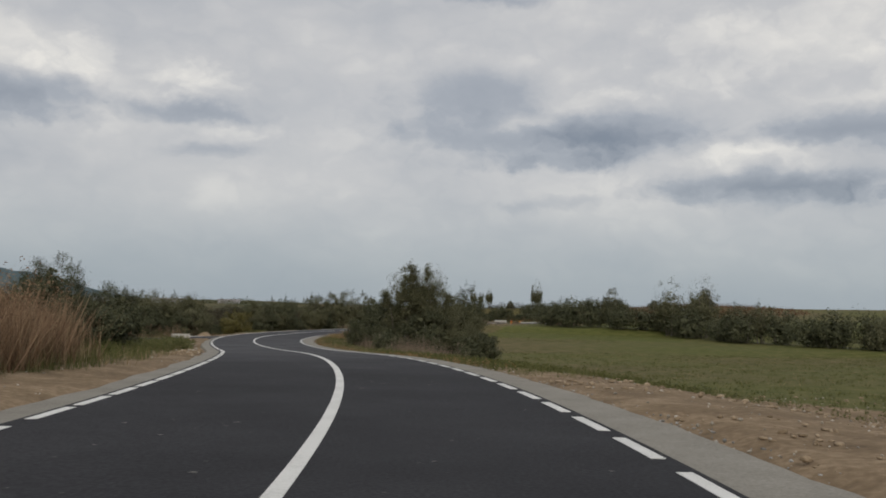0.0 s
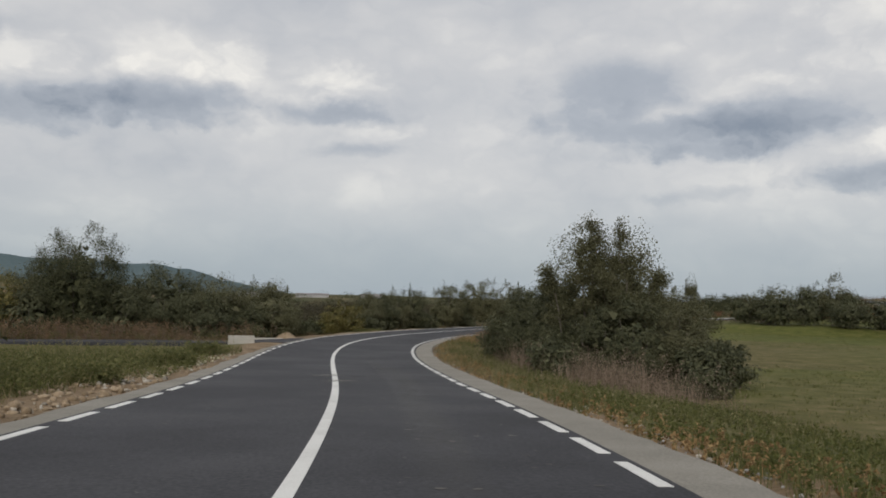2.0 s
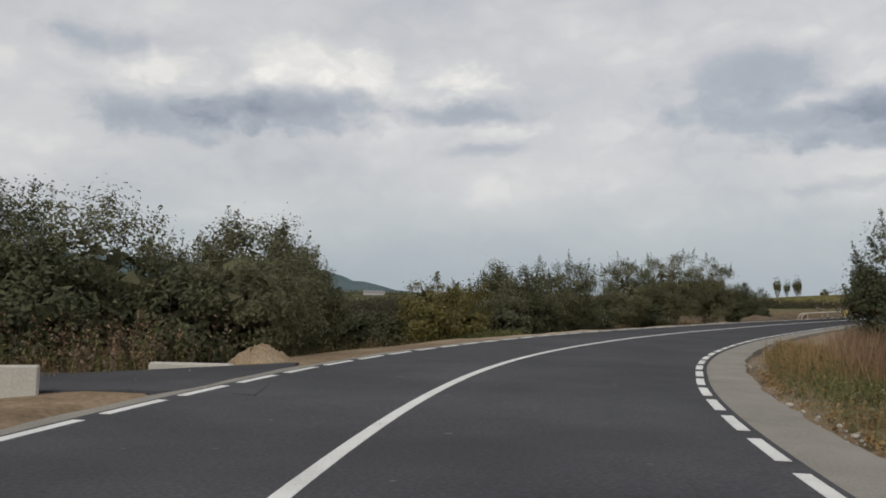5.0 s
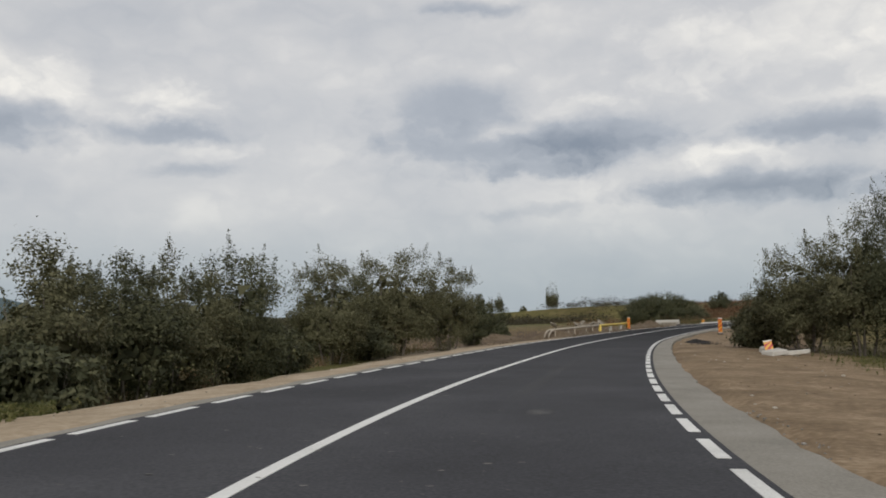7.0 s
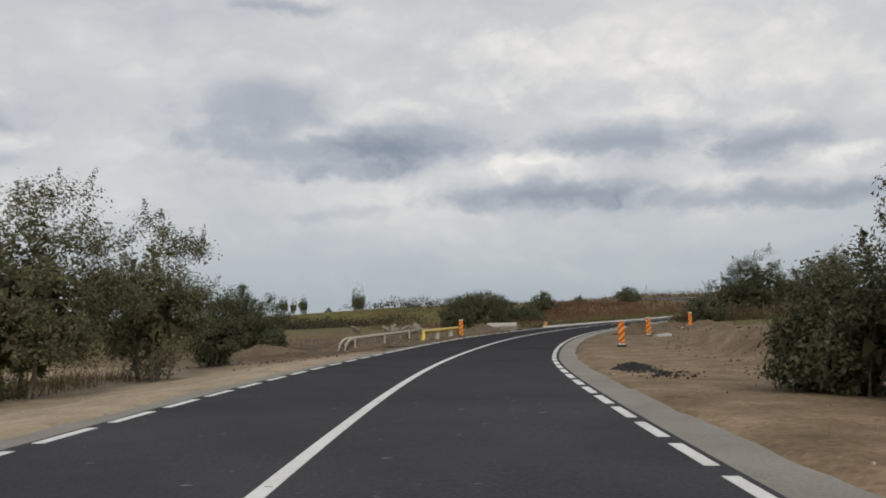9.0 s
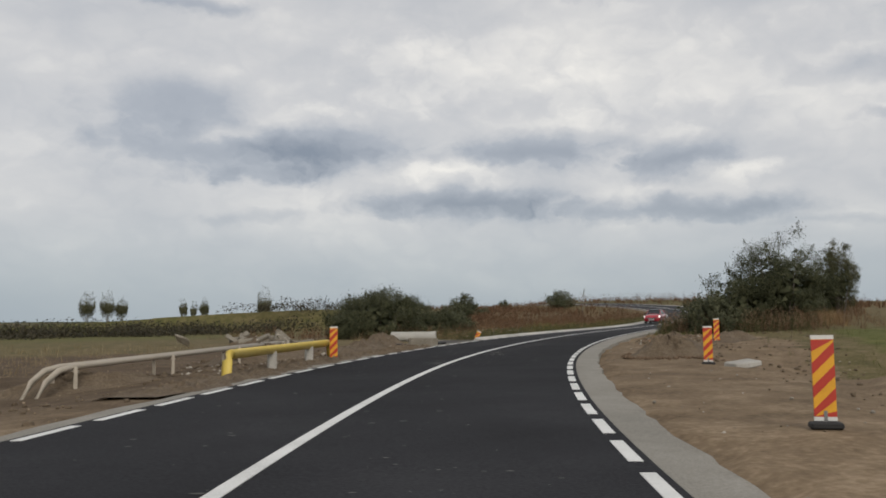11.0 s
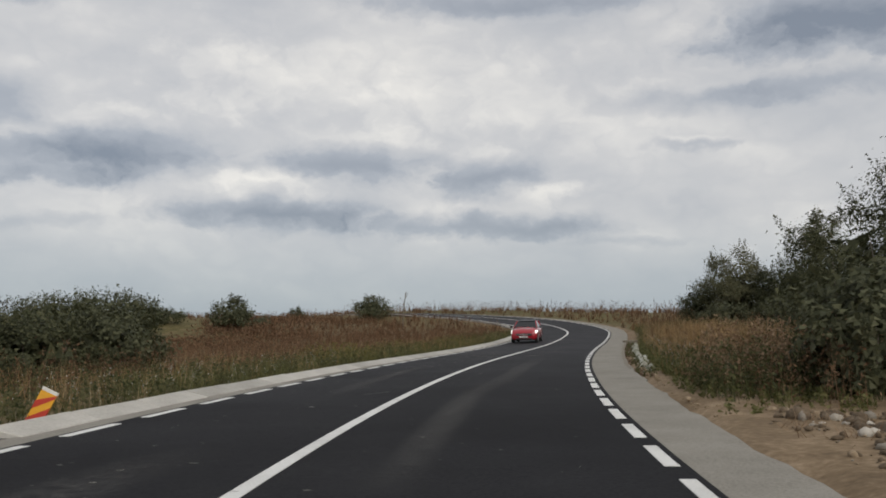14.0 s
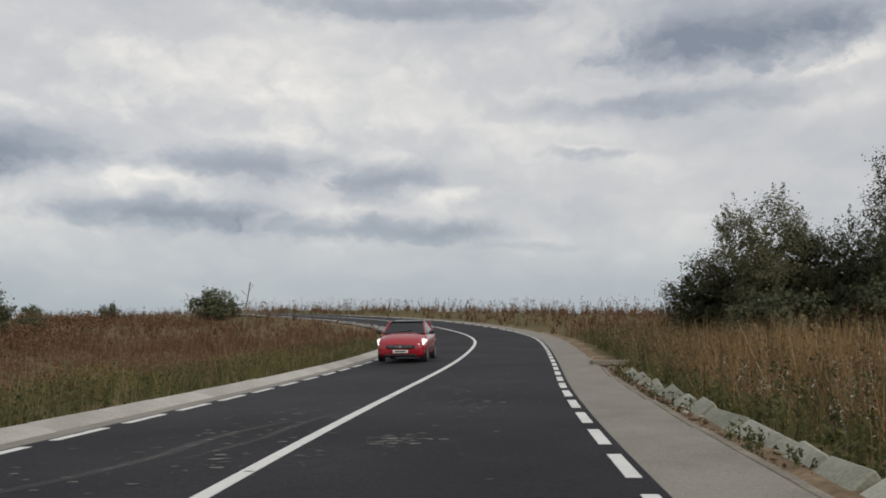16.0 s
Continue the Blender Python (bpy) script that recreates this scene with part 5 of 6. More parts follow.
mound("soil_bank", 17.4, 163.1, 1.7, 1.35, .58, .6, 1, M_SOIL, "pile of dark crumbly dug earth beside the shoulder")
mound("soil_bank", 22.2, 169.0, 3.4, 1.5, .3, .9, 2, M_SOIL, "low heap of sandy soil and roots")
mound("soil_bank", 25.4, 174.3, 2.4, .9, .30, .95, 21, M_SOIL, "low ragged heap of soil, roots and stones")
mound("soil_bank", 28.0, 177.8, 2.6, 1.0, .30, .85, 22, M_SOIL, "low ragged heap of soil, roots and stones")
mound("soil_bank", 27.9, 172.9, 3.0, 1.4, .4, .7, 12, M_SOIL, "low heap of sandy soil below the willows")
mound("soil_bank", 9.7, 173.4, 4.6, 1.5, .42, 1.05, 3, M_SOIL, "long heap of dug-over soil along the road")
mound("soil_bank", 12.6, 180.5, 2.6, 1.4, .6, 1.0, 4, M_SOIL, "pile of sandy soil with stones")
mound("soil_bank", 5.4, 172.1, 4.0, 2.0, .5, .8, 5, M_SOIL, "pile of dug-over soil")
mound("soil_bank", -0.9, 162.1, 2.6, 1.4, .45, .6, 6, M_SOIL, "pile of sandy soil beside the pipe trench")
mound("soil_bank", -20.7, 82.6, .95, .75, .40, .3, 7, M_SANDY, "pile of pale sandy soil at the side road")
mound("soil_bank", 7.0, 186.7, 2.2, 1.2, .5, .7, 14, M_SOIL, "pile of dark soil under broken concrete")
mound("soil_bank", -5.5, 163.1, 4.0, 1.6, .4, .9, 15, M_SOIL, "low bank of dug-over soil behind the pipes")
mound("asphalt_crust", 2.95, 136.0, .45, .25, .09, .1, 10, M_TAR, "thin black heap of waste asphalt on the sand")
mound("asphalt_crust", 2.45, 134.7, .75, .34, .16, -.15, 11, M_TAR, "thin black heap of waste asphalt on the sand")


# ---------------------------------------------------------------- built things beside the road
def part_bm(name, bm, material, parent=None, label="", smooth_shade=False):
    bmesh.ops.recalc_face_normals(bm, faces=bm.faces)
    me = bpy.data.meshes.new(name)
    bm.to_mesh(me)
    bm.free()
    me.materials.append(material)
    if smooth_shade:
        me.polygons.foreach_set("use_smooth", [True] * len(me.polygons))
    ob = new(name, me)
    if parent is not None:
        ob.parent = parent
    return tagged(ob, label) if label else ob


def box(sx, sy, sz, bevel=0.0, at=(0, 0, 0), jag=0.0, seed=0):
    """A bevelled block standing on z = at.z."""
    bm = bmesh.new()
    bmesh.ops.create_cube(bm, size=1)
    rng = random.Random(seed)
    for v in bm.verts:
        v.co = Vector(((v.co.x) * sx, v.co.y * sy, (v.co.z + .5) * sz)) + Vector(at) + Vector([rng.uniform(-jag, jag) for _ in range(3)])
    if bevel:
        bmesh.ops.bevel(bm, geom=bm.edges[:], offset=bevel, segments=1, affect="EDGES")
    return bm


def pipe_bm(path, r, sides=10, inner=None):
    V, F = tube(path, [r] * len(path), sides)
    bm = bmesh.new()
    vs = [bm.verts.new(v) for v in V]
    for f in F[:-1]:
        bm.faces.new([vs[i] for i in f])
    for ring in (vs[:sides], vs[-sides:]):
        bm.faces.new(ring)
    return bm


def plain(name, colour, rough=.5, metal=0.0, spec=.5, wear=.12):
    lo, hi = [tuple(max(0, c * (1 + k)) for c in colour) for k in (-wear, wear)]
    m = mat(name, [lo, colour, hi], scale=3, bscale=30, fine=.4, rough=rough, spec=spec)
    m.node_tree.nodes["Principled BSDF"].inputs["Metallic"].default_value = metal
    return m


M_RED = plain("sign_red", (.42, .035, .02), .45)
M_YELLOW = plain("sign_yellow", (.66, .33, .02), .45)
M_WHITE = plain("sign_white", (.62, .61, .58), .5)
M_GAS = plain("yellow_pipe_paint", (.62, .46, .09), .5)
M_PALE = plain("weathered_white_paint", (.38, .335, .27), .7)
M_STEEL = plain("grey_steel", (.22, .22, .22), .45, .6)
M_RUBBER = plain("black_rubber", (.018, .018, .018), .8)


def spot(u, d):
    """A place u along and d right of the centre line, on the ground."""
    p = on_road(np.array([u]), np.array([d]))[0]
    return float(p[0]), float(p[1]), float(ground_z(p[0], p[1])[0])


def heading(u):
    t = np.array([np.interp(u, CU, CT[:, 0]), np.interp(u, CU, CT[:, 1])])
    return math.atan2(t[1], t[0])


def slope(u):
    """The road's rise along its length, in degrees."""
    z = np.interp([u - 2, u + 2], CU, CL[:, 2])
    return math.degrees(math.atan2(z[1] - z[0], 4.0))


def marker_board(u, d, h=1.0, w=.25, lean=0.0, tip=0.0, turn=0.0, foot=True, label="red and yellow striped roadworks marker board standing on the sand"):
    """An upright board with slanting stripes, a white rim, and a rubber foot."""
    root = new("marker_board")
    x, y, z = spot(u, d)
    root.matrix_world = pose(x, y, z - .01, 0, 0, math.degrees(heading(u)) - 90 + turn) @ pose(0, 0, 0, lean, tip, 0)
    up = .09 if foot else -.03
    part_bm("panel", box(w, .03, h, .004, (0, 0, up)), M_YELLOW, root, "yellow panel")
    for k in (0, 1):
        part_bm("rim", box(w * 1.02, .034, .05, .003, (0, 0, up + k * (h - .05))), M_WHITE, root, "white end band")
    # slanting red stripes, clipped to the panel
    step, thick, rise = .27, .135, w
    n = int(h / step) + 2
    for i in range(-1, n):
        lo = up + i * step
        poly = []
        for xx, zz in ((-w / 2, lo), (w / 2, lo + rise), (w / 2, lo + rise + thick), (-w / 2, lo + thick)):
            poly.append((xx, min(max(zz, up + .05), up + h - .05)))
        if max(p[1] for p in poly) - min(p[1] for p in poly) < .03:
            continue
        bm = bmesh.new()
        fr = [bm.verts.new((px, -.019, pz)) for px, pz in poly]
        bk = [bm.verts.new((px, .019, pz)) for px, pz in poly]
        bm.faces.new(fr), bm.faces.new(bk[::-1])
        for a in range(4):
            b = (a + 1) % 4
            bm.faces.new((fr[a], fr[b], bk[b], bk[a]))
        part_bm("stripe", bm, M_RED, root, "red slanting stripe")
    if foot:
        part_bm("foot", box(.36, .24, .08, .02), M_RUBBER, root, "dark rubber foot")
        part_bm("post", box(.04, .045, .16, 0, (0, 0, .05)), M_STEEL, root)
    return tagged(root, label, "marker board", "roadworks marker boards")


marker_board(153.6, 5.95, 1.0, turn=-8)
marker_board(168.8, 7.25, 1.0, turn=-6)
marker_board(185.8, 8.95, 1.05, turn=4, label="red and yellow striped roadworks marker board on the soil bank")
marker_board(170.4, -4.18, 1.05, turn=6, label="red and yellow striped roadworks marker board at the yellow pipe")
marker_board(194.7, -4.77, .62, tip=24, lean=-8, foot=False, label="broken red and yellow marker board leaning at the kerb")
marker_board(126.4, 8.08, .55, w=.3, tip=-10, lean=-14, foot=False, label="broken red and yellow board leaning at the bushes")


def concrete_pipe(x, y, yaw, length, r):
    """A precast pipe lying on the ground, hollow, with a thicker socket end."""
    n = 32
    prof = [(0, r * .80), (0, r), (length - .30, r), (length - .10, r * 1.09), (length, r * 1.09), (length, r * .80)]
    bm = bmesh.new()
    rings = []
    for k, (a, q) in enumerate(prof):
        rings.append([bm.verts.new((a, math.cos(2 * math.pi * i / n) * q, math.sin(2 * math.pi * i / n) * q + r)) for i in range(n)])
    for k in range(len(prof)):
        A, B = rings[k], rings[(k + 1) % len(prof)]
        for i in range(n):
            j = (i + 1) % n
            bm.faces.new((A[i], A[j], B[j], B[i]))
    ob = part_bm("concrete_pipe", bm, M_CONC)
    ob.matrix_world = pose(x, y, float(ground_z(x, y)[0]) - .03, 0, 0, yaw)
    return tagged(ob, "pale grey concrete drain pipe lying on the ground", "pipe")


concrete_pipe(15.07, 186.99, -27, 2.6, .29)
M_OLD_CONC = mat("soiled_concrete", [(.12, .105, .08), (.20, .178, .142), (.29, .265, .22)], scale=2.2, bscale=25, fine=.5, rough=.95, bump=.5)
M_BOARD = mat("raw_board", [(.22, .10, .05), (.36, .18, .09), (.48, .27, .15)], scale=4, bscale=30, rough=.8, bump=.3)
M_DUSTY = mat("dusty_asphalt", [(.035, .032, .029), (.065, .059, .052), (.11, .10, .086)], scale=.6, bscale=30, rough=.95, bump=.4, space="World")
uu = np.arange(185.0, 193.1, 1.0)
tagged(new("asphalt_apron", strip("asphalt_apron", uu, lambda u: -6.1 + 1.6 * np.exp(-((u - 185) / 1.2) ** 2), lambda u: -left_w(u) - .20, -.025, M_DUSTY, .25, 5)),
       "dark asphalt apron of a field entrance beside the road", "apron", kind="structure")
ob = part_bm("concrete_slab", box(4.6, .3, .16, .03), M_OLD_CONC)
px, py, pz = spot(191.1, -6.26)
ob.matrix_world = pose(px, py, pz - .04, 0, 0, math.degrees(heading(190)))
tagged(ob, "long flat concrete kerb stone behind the apron", "slab")


def gas_pipe():
    """The yellow pipe that rises from the ground, runs along the road and dips again."""
    root = new("gas_pipe")
    a, b = spot(162.1, -4.32), spot(171.2, -4.52)
    root.location = a
    va = Vector((0, 0, -.25))
    vb = Vector(b) - Vector(a) + Vector((0, 0, -.25))
    top = .62
    along = (vb - va).normalized()
    path = [va, va + Vector((0, 0, .25 + top - .15)) + along * .12, va + along * .3 + Vector((0, 0, .25 + top)), vb - along * .5 + Vector((0, 0, .25 + top)), vb - along * .2 + Vector((0, 0, .25 + top - .15)), vb + along * .15]
    part_bm("pipe", pipe_bm(path, .115, 12), M_GAS, root, "yellow painted steel pipe", True)
    for k in (.35, .72):
        p = va + (vb - va) * k
        part_bm("support", box(.22, .22, top + .16, .02, (p.x, p.y, p.z + .05)), M_CONC, root, "concrete support")
    return tagged(root, "yellow gas pipe bridging the ditch on low supports", "pipe")


gas_pipe()


def pipe_rack():
    """Two weathered pipes on posts, bent down to the ground at one end."""
    root = new("pipe_rack")
    a, b = (-1.3, 160.7), (6.4, 174.1)
    za, zb = float(ground_z(*a)[0]), float(ground_z(*b)[0])
    root.location = (*a, za)
    va, vb = Vector((0, 0, 0)), Vector((b[0] - a[0], b[1] - a[1], zb - za))
    along = (vb - va).normalized()
    side = Vector((-along.y, along.x, 0))
    for k in (-1, 1):
        o = side * .18 * k
        path = [va + o - along * .9 + Vector((0, 0, -.2)), va + o - along * .35 + Vector((0, 0, .36)), va + o + along * .1 + Vector((0, 0, .58)), va + o + along * .7 + Vector((0, 0, .64)), vb + o + Vector((0, 0, .60))]
        part_bm("pipe", pipe_bm(path, .075, 10), M_PALE, root, "weathered off-white pipe", True)
    for q in (.04, .36, .68, .97):
        p = va + (vb - va) * q
        for k in (-1, 1):
            part_bm("post", box(.09, .09, .76, .01, (p.x + side.x * .3 * k, p.y + side.y * .3 * k, p.z - .12)), M_PALE, root)
        bm = pipe_bm([p + side * .36 + Vector((0, 0, .54)), p - side * .36 + Vector((0, 0, .54))], .035, 6)
        part_bm("crossbar", bm, M_PALE, root)
    return tagged(root, "weathered off-white pipes carried on low posts over the ditch", "pipe rack")


pipe_rack()


def broken_slabs():
    """Torn-up concrete lying in a pile."""
    rng = random.Random(5)
    for i in range(16):
        sx, sy, sz = rng.uniform(.55, 1.2), rng.uniform(.45, .9), rng.uniform(.16, .34)
        ob = part_bm("broken_slab", box(sx, sy, sz, .04, (0, 0, 0), .10, i), M_STONE if i % 5 == 0 else M_OLD_CONC)
        x, y = 7.0 + rng.gauss(0, 1.0), 186.6 + rng.gauss(0, .6)
        ob.matrix_world = pose(x, y, float(ground_z(x, y)[0]) + .03 + .12 * (i % 4), rng.uniform(-38, 38), rng.uniform(-32, 32), rng.uniform(0, 180))
        tagged(ob, "broken soil-stained slab of concrete in a rubble pile", "slab", "rubble pile")


broken_slabs()
for i, (u, d, sx, sy, t) in enumerate([(167.9, 8.04, 1.0, .5, 10), (124.8, 8.08, .9, .5, 30), (125.7, 8.68, 1.4, .35, -10), (127.5, 8.00, .6, .4, 60), (219.4, 4.44, .3, .24, 20)]):
    ob = part_bm("broken_slab", box(sx, sy, .16, .03, (0, 0, 0), .03, 40 + i), M_CONC)
    ob.matrix_world = pose(*spot(u, d), 3, -5, t)
    tagged(ob, "loose piece of pale concrete on the ground", "slab")


def culvert():
    """The small headwall beside the side road."""
    root = new("culvert")
    x, y = -20.65, 74.45
    root.matrix_world = pose(x, y, float(ground_z(x, y)[0]) - .05, 0, 0, 35)
    part_bm("headwall", box(1.5, .25, .52, .02), M_CONC, root, "pale concrete headwall")
    return tagged(root, "small pale concrete culvert headwall beside the road", "culvert")


culvert()
root = new("culvert")
root.matrix_world = pose(13.93, 178.06, .70, 0, 0, 20)
part_bm("headwall", box(1.65, .28, .50, .03, (0, 0, 0), .02, 71), M_OLD_CONC, root, "stained pale concrete headwall")
tagged(root, "low pale concrete headwall at the field entrance", "culvert")
for i, (x, y, sx, sy) in enumerate([(15.1, 179.2, .7, .45), (14.8, 180.5, .8, .5), (13.2, 179.3, .6, .4)]):
    ob = part_bm("broken_slab", box(sx, sy, .13, .02, (0, 0, 0), .05, 80 + i), M_TAR)
    ob.matrix_world = pose(x, y, float(ground_z(x, y)[0]) + .03, 4, -6, 40 * i + 15)
    tagged(ob, "broken dark slab of old asphalt beside the headwall", "slab", "broken asphalt")
ob = part_bm("broken_board", box(.72, .2, .035, .004, (0, 0, 0), .012, 90), M_BOARD)
ob.matrix_world = pose(23.6, 172.9, float(ground_z(23.6, 172.9)[0]) + .07, 10, 6, -18)
tagged(ob, "broken orange-brown wooden board lying on the soil", "board")


ob = part_bm("plank", box(1.5, .16, .05, .006, (0, 0, 0), .02, 91), M_TAR)
ob.matrix_world = pose(8.1, 179.1, float(ground_z(8.1, 179.1)[0]) + .09, 0, -4, 50)
tagged(ob, "weathered dark plank lying on the dug-over soil", "plank")


def spilled_soil(u0, u1, reach, edge):
    """Soil pushed over the shoulder as far as the edge line, lumpy, thinning to its rim."""
    rng = np.random.default_rng(12)
    us, q = np.linspace(u0, u1, 90), np.linspace(0, 1, 12)
    U, Q = np.meshgrid(us, q, indexing="ij")
    inner = edge(U) + .12 + .10 * np.sin(U * 2.3) + .07 * np.sin(U * 5.9 + 1)
    end = smooth(u0, u0 + 1.2, U) * (1 - smooth(u1 - 1.2, u1, U))
    D = -(inner + (1 - end) * .55 + reach * Q)
    P = on_road(U.ravel(), D.ravel())
    rim = smooth(0, .25, Q) * end
    P[:, 2] += (-.02 + rim * (.06 + .05 * rng.normal(size=U.shape).clip(-1, 2)) - .06 * smooth(.8, 1, Q)).ravel()
    n = len(q)
    F = [(i * n + j, i * n + j + 1, (i + 1) * n + j + 1, (i + 1) * n + j) for i in range(len(us) - 1) for j in range(n - 1)]
    o = P.mean(0)
    ob = new("spilled_soil", mesh_of("spilled_soil", P - o, F, M_SOIL))
    ob.location = o
    tagged(ob, "dug earth spilled over the paved shoulder", "soil", kind="stuff")


spilled_soil(173.2, 182.6, 1.5, left_w)
spilled_soil(158.0, 174.6, 1.2, lambda u: left_edge(u) - .3)
stones("clods", 1500, beside(164, 183, L, .2, 6), (.02, .13), "broken clods of dug-over soil", 59, M_SOIL)
stones("rubble_stones", 420, beside(164, 184, L, .3, 7), (.015, .10), "pale stones in the dug-over soil", 60, M_STONE)
stones("clods", 900, beside(173.5, 182.5, L, -.45, 1.6), (.012, .09), "clods in the spilled earth", 57, M_SOIL)
stones("rubble_stones", 260, beside(173.5, 182.5, L, -.4, 2.2), (.01, .07), "pale stones in the spilled earth", 58, M_STONE)


def side_road():
    n = 40
    V, F = [], []
    for i in range(n + 1):
        o = i * (41.0 / n)
        half = 1.9 + 2.2 * math.exp(-max(o + .6, 0) / 1.6)
        q = min(max(o + 2.5, 0) / 30, 1)
        c = on_road(np.array([80.4]), np.array([-3.1]))[0] + o * np.array([-.93, -.36, 0])
        t = np.array([-.36, .93])
        for k in (-1, -.33, .33, 1):
            p = c[:2] + t * half * k
            flat = c[2] - .012 - .15 * min(1.0, max(0.0, o - .3) / 4.0)
            g = max(float(ground_z(p[0], p[1])[0]) + .06, flat - .45 * q)
            V.append((p[0], p[1], flat * (1 - q) + g * q))
        p0, p1 = c[:2] - t * half, c[:2] + t * half
        V.append((*p0, V[-4][2] - .5)), V.append((*p1, V[-2][2] - .5))
    for i in range(n):
        a, b = i * 6, (i + 1) * 6
        for k in range(3):
            F.append((a + k, a + k + 1, b + k + 1, b + k))
        F.append((a + 4, a, b, b + 4)), F.append((a + 3, a + 5, b + 5, b + 3))
    me = mesh_of("side_road", V, F, M_ASPHALT)
    tagged(new("side_road", me), "narrow dark asphalt side road joining the road", "road", kind="structure")
    ob = part_bm("kerb", box(1.75, .3, .26, .03), M_CONC)
    x, y, z = spot(82.7, -6.2)
    ob.matrix_world = pose(x, y, z - .12, 0, 0, math.degrees(heading(82)) + 98)
    tagged(ob, "pale concrete kerb stone at the side road", "kerb")


side_road()


# kerb slabs along the left shoulder, each bedded a little unevenly
edging = tagged(new("kerb_edging", None), "pale concrete kerb slabs along the shoulder", "kerb", kind="structure")
rng = random.Random(9)
bm = box(1.985, .50, .14, .014)
bmesh.ops.recalc_face_normals(bm, faces=bm.faces)
slab_me = bpy.data.meshes.new("kerb_slab")
bm.to_mesh(slab_me), bm.free()
slab_me.materials.append(M_CONC)
for k in range(60):
    u = 194 + k * 2.0
    p = on_road(np.array([u]), np.array([-float(left_edge(np.array([u]))[0]) - .16]))[0]
    ob = new("kerb_slab", slab_me)
    ob.parent = edging
    ob.matrix_world = pose(p[0], p[1], p[2] - .08 + rng.uniform(-.006, .006), 0, 0, math.degrees(heading(u))) @ pose(0, 0, 0, 13 + rng.uniform(-1.5, 1.5), -slope(u) + rng.uniform(-.3, .3), rng.uniform(-.5, .5))

# sloping slabs of the drain beyond the right shoulder
drain = tagged(new("drain_channel", None), "concrete-slabbed roadside drain with shifted and cracked slabs", "drain", kind="structure")
M_MOSSY = mat("algae_stained_concrete", [(.20, .205, .155), (.32, .32, .26), (.44, .435, .37)], scale=1.6, bscale=22, fine=0.5, rough=0.92, bump=0.5, objrand=0.2)
slab_kinds = []
for i, (length, jag) in enumerate(((1.92, .006), (1.86, .014), (1.02, .022), (.80, .03))):
    bm = box(length, .42, .12, .025, (0, 0, 0), jag, 200 + i)
    bmesh.ops.recalc_face_normals(bm, faces=bm.faces)
    slab_me = bpy.data.meshes.new("drain_slab")
    bm.to_mesh(slab_me), bm.free()
    slab_me.materials.append(M_MOSSY)
    slab_kinds.append(slab_me)
bm = box(1.985, .12, .12, .012)
bmesh.ops.recalc_face_normals(bm, faces=bm.faces)
lip_me = bpy.data.meshes.new("drain_lip")
bm.to_mesh(lip_me), bm.free()
lip_me.materials.append(M_OLD_CONC)
for k in range(13):
    u = 209.5 + k * 2.0
    e = float(right_edge(np.array([u]))[0])
    h = math.degrees(heading(u))
    if k < 12:
        # every third slab has cracked in two
        for kind, du in (((2, -.42), (3, .56)) if k % 3 == 1 else ((k % 2, 0.0),)):
            p = on_road(np.array([u + du]), np.array([e + .50 + rng.uniform(-.05, .05)]))[0]
            ob = new("drain_slab", slab_kinds[kind])
            ob.parent = drain
            ob.matrix_world = pose(p[0], p[1], p[2] - .10 + rng.uniform(-.05, .02), 0, 0, h + rng.uniform(-3.5, 3.5)) @ pose(0, 0, 0, -38 + rng.uniform(-6, 6), -slope(u) + rng.uniform(-3.5, 3.5), 0)
    p = on_road(np.array([u]), np.array([e - .02]))[0]
    ob = new("drain_lip", lip_me)
    ob.parent = drain
    ob.matrix_world = pose(p[0], p[1], p[2] - .125, 0, 0, h) @ pose(0, 0, 0, 0, -slope(u), 0)
stones("clods", 900, beside(205, 236, R, .04, .42), (.01, .06), "dark soil crumbs in the drain", 115, M_DARK_SOIL)
stones("rubble_stones", 60, beside(206, 236, R, .04, .6), (.01, .06), "broken bits of concrete in the drain", 116, M_STONE)
plumes("weeds", 260, beside(206, 236, R, .08, .5), (.06, .26), M_NETTLE, "small green weeds growing in the drain", 117, .06, 13, .25)
plumes("weeds", 700, beside(206, 236, R, .75, 1.3), (.12, .45), M_GRASS, "green weeds leaning over the drain slabs", 118, .07, 14, .24)
ob = part_bm("concrete_slab", box(1.1, 1.5, .16, .02), M_OLD_CONC)
ob.matrix_world = pose(*spot(236.3, 5.15), 0, 0, math.degrees(heading(237)))
tagged(ob, "concrete slab bridging the drain at a field entrance", "slab")


# ---------------------------------------------------------------- the red car
def loft(sections, material, name, parent, label="", smooth_shade=True):
    """A closed skin over cross-sections, each a list of points of the same count."""
    bm = bmesh.new()
    rows = [[bm.verts.new(p) for p in s] for s in sections]
    m = len(rows[0])
    for a, b in zip(rows, rows[1:]):
        for i in range(m):
            j = (i + 1) % m
            bm.faces.new((a[i], a[j], b[j], b[i]))
    bm.faces.new(rows[0]), bm.faces.new(rows[-1][::-1])
    ob = part_bm(name, bm, material, parent, label, smooth_shade)
    return ob


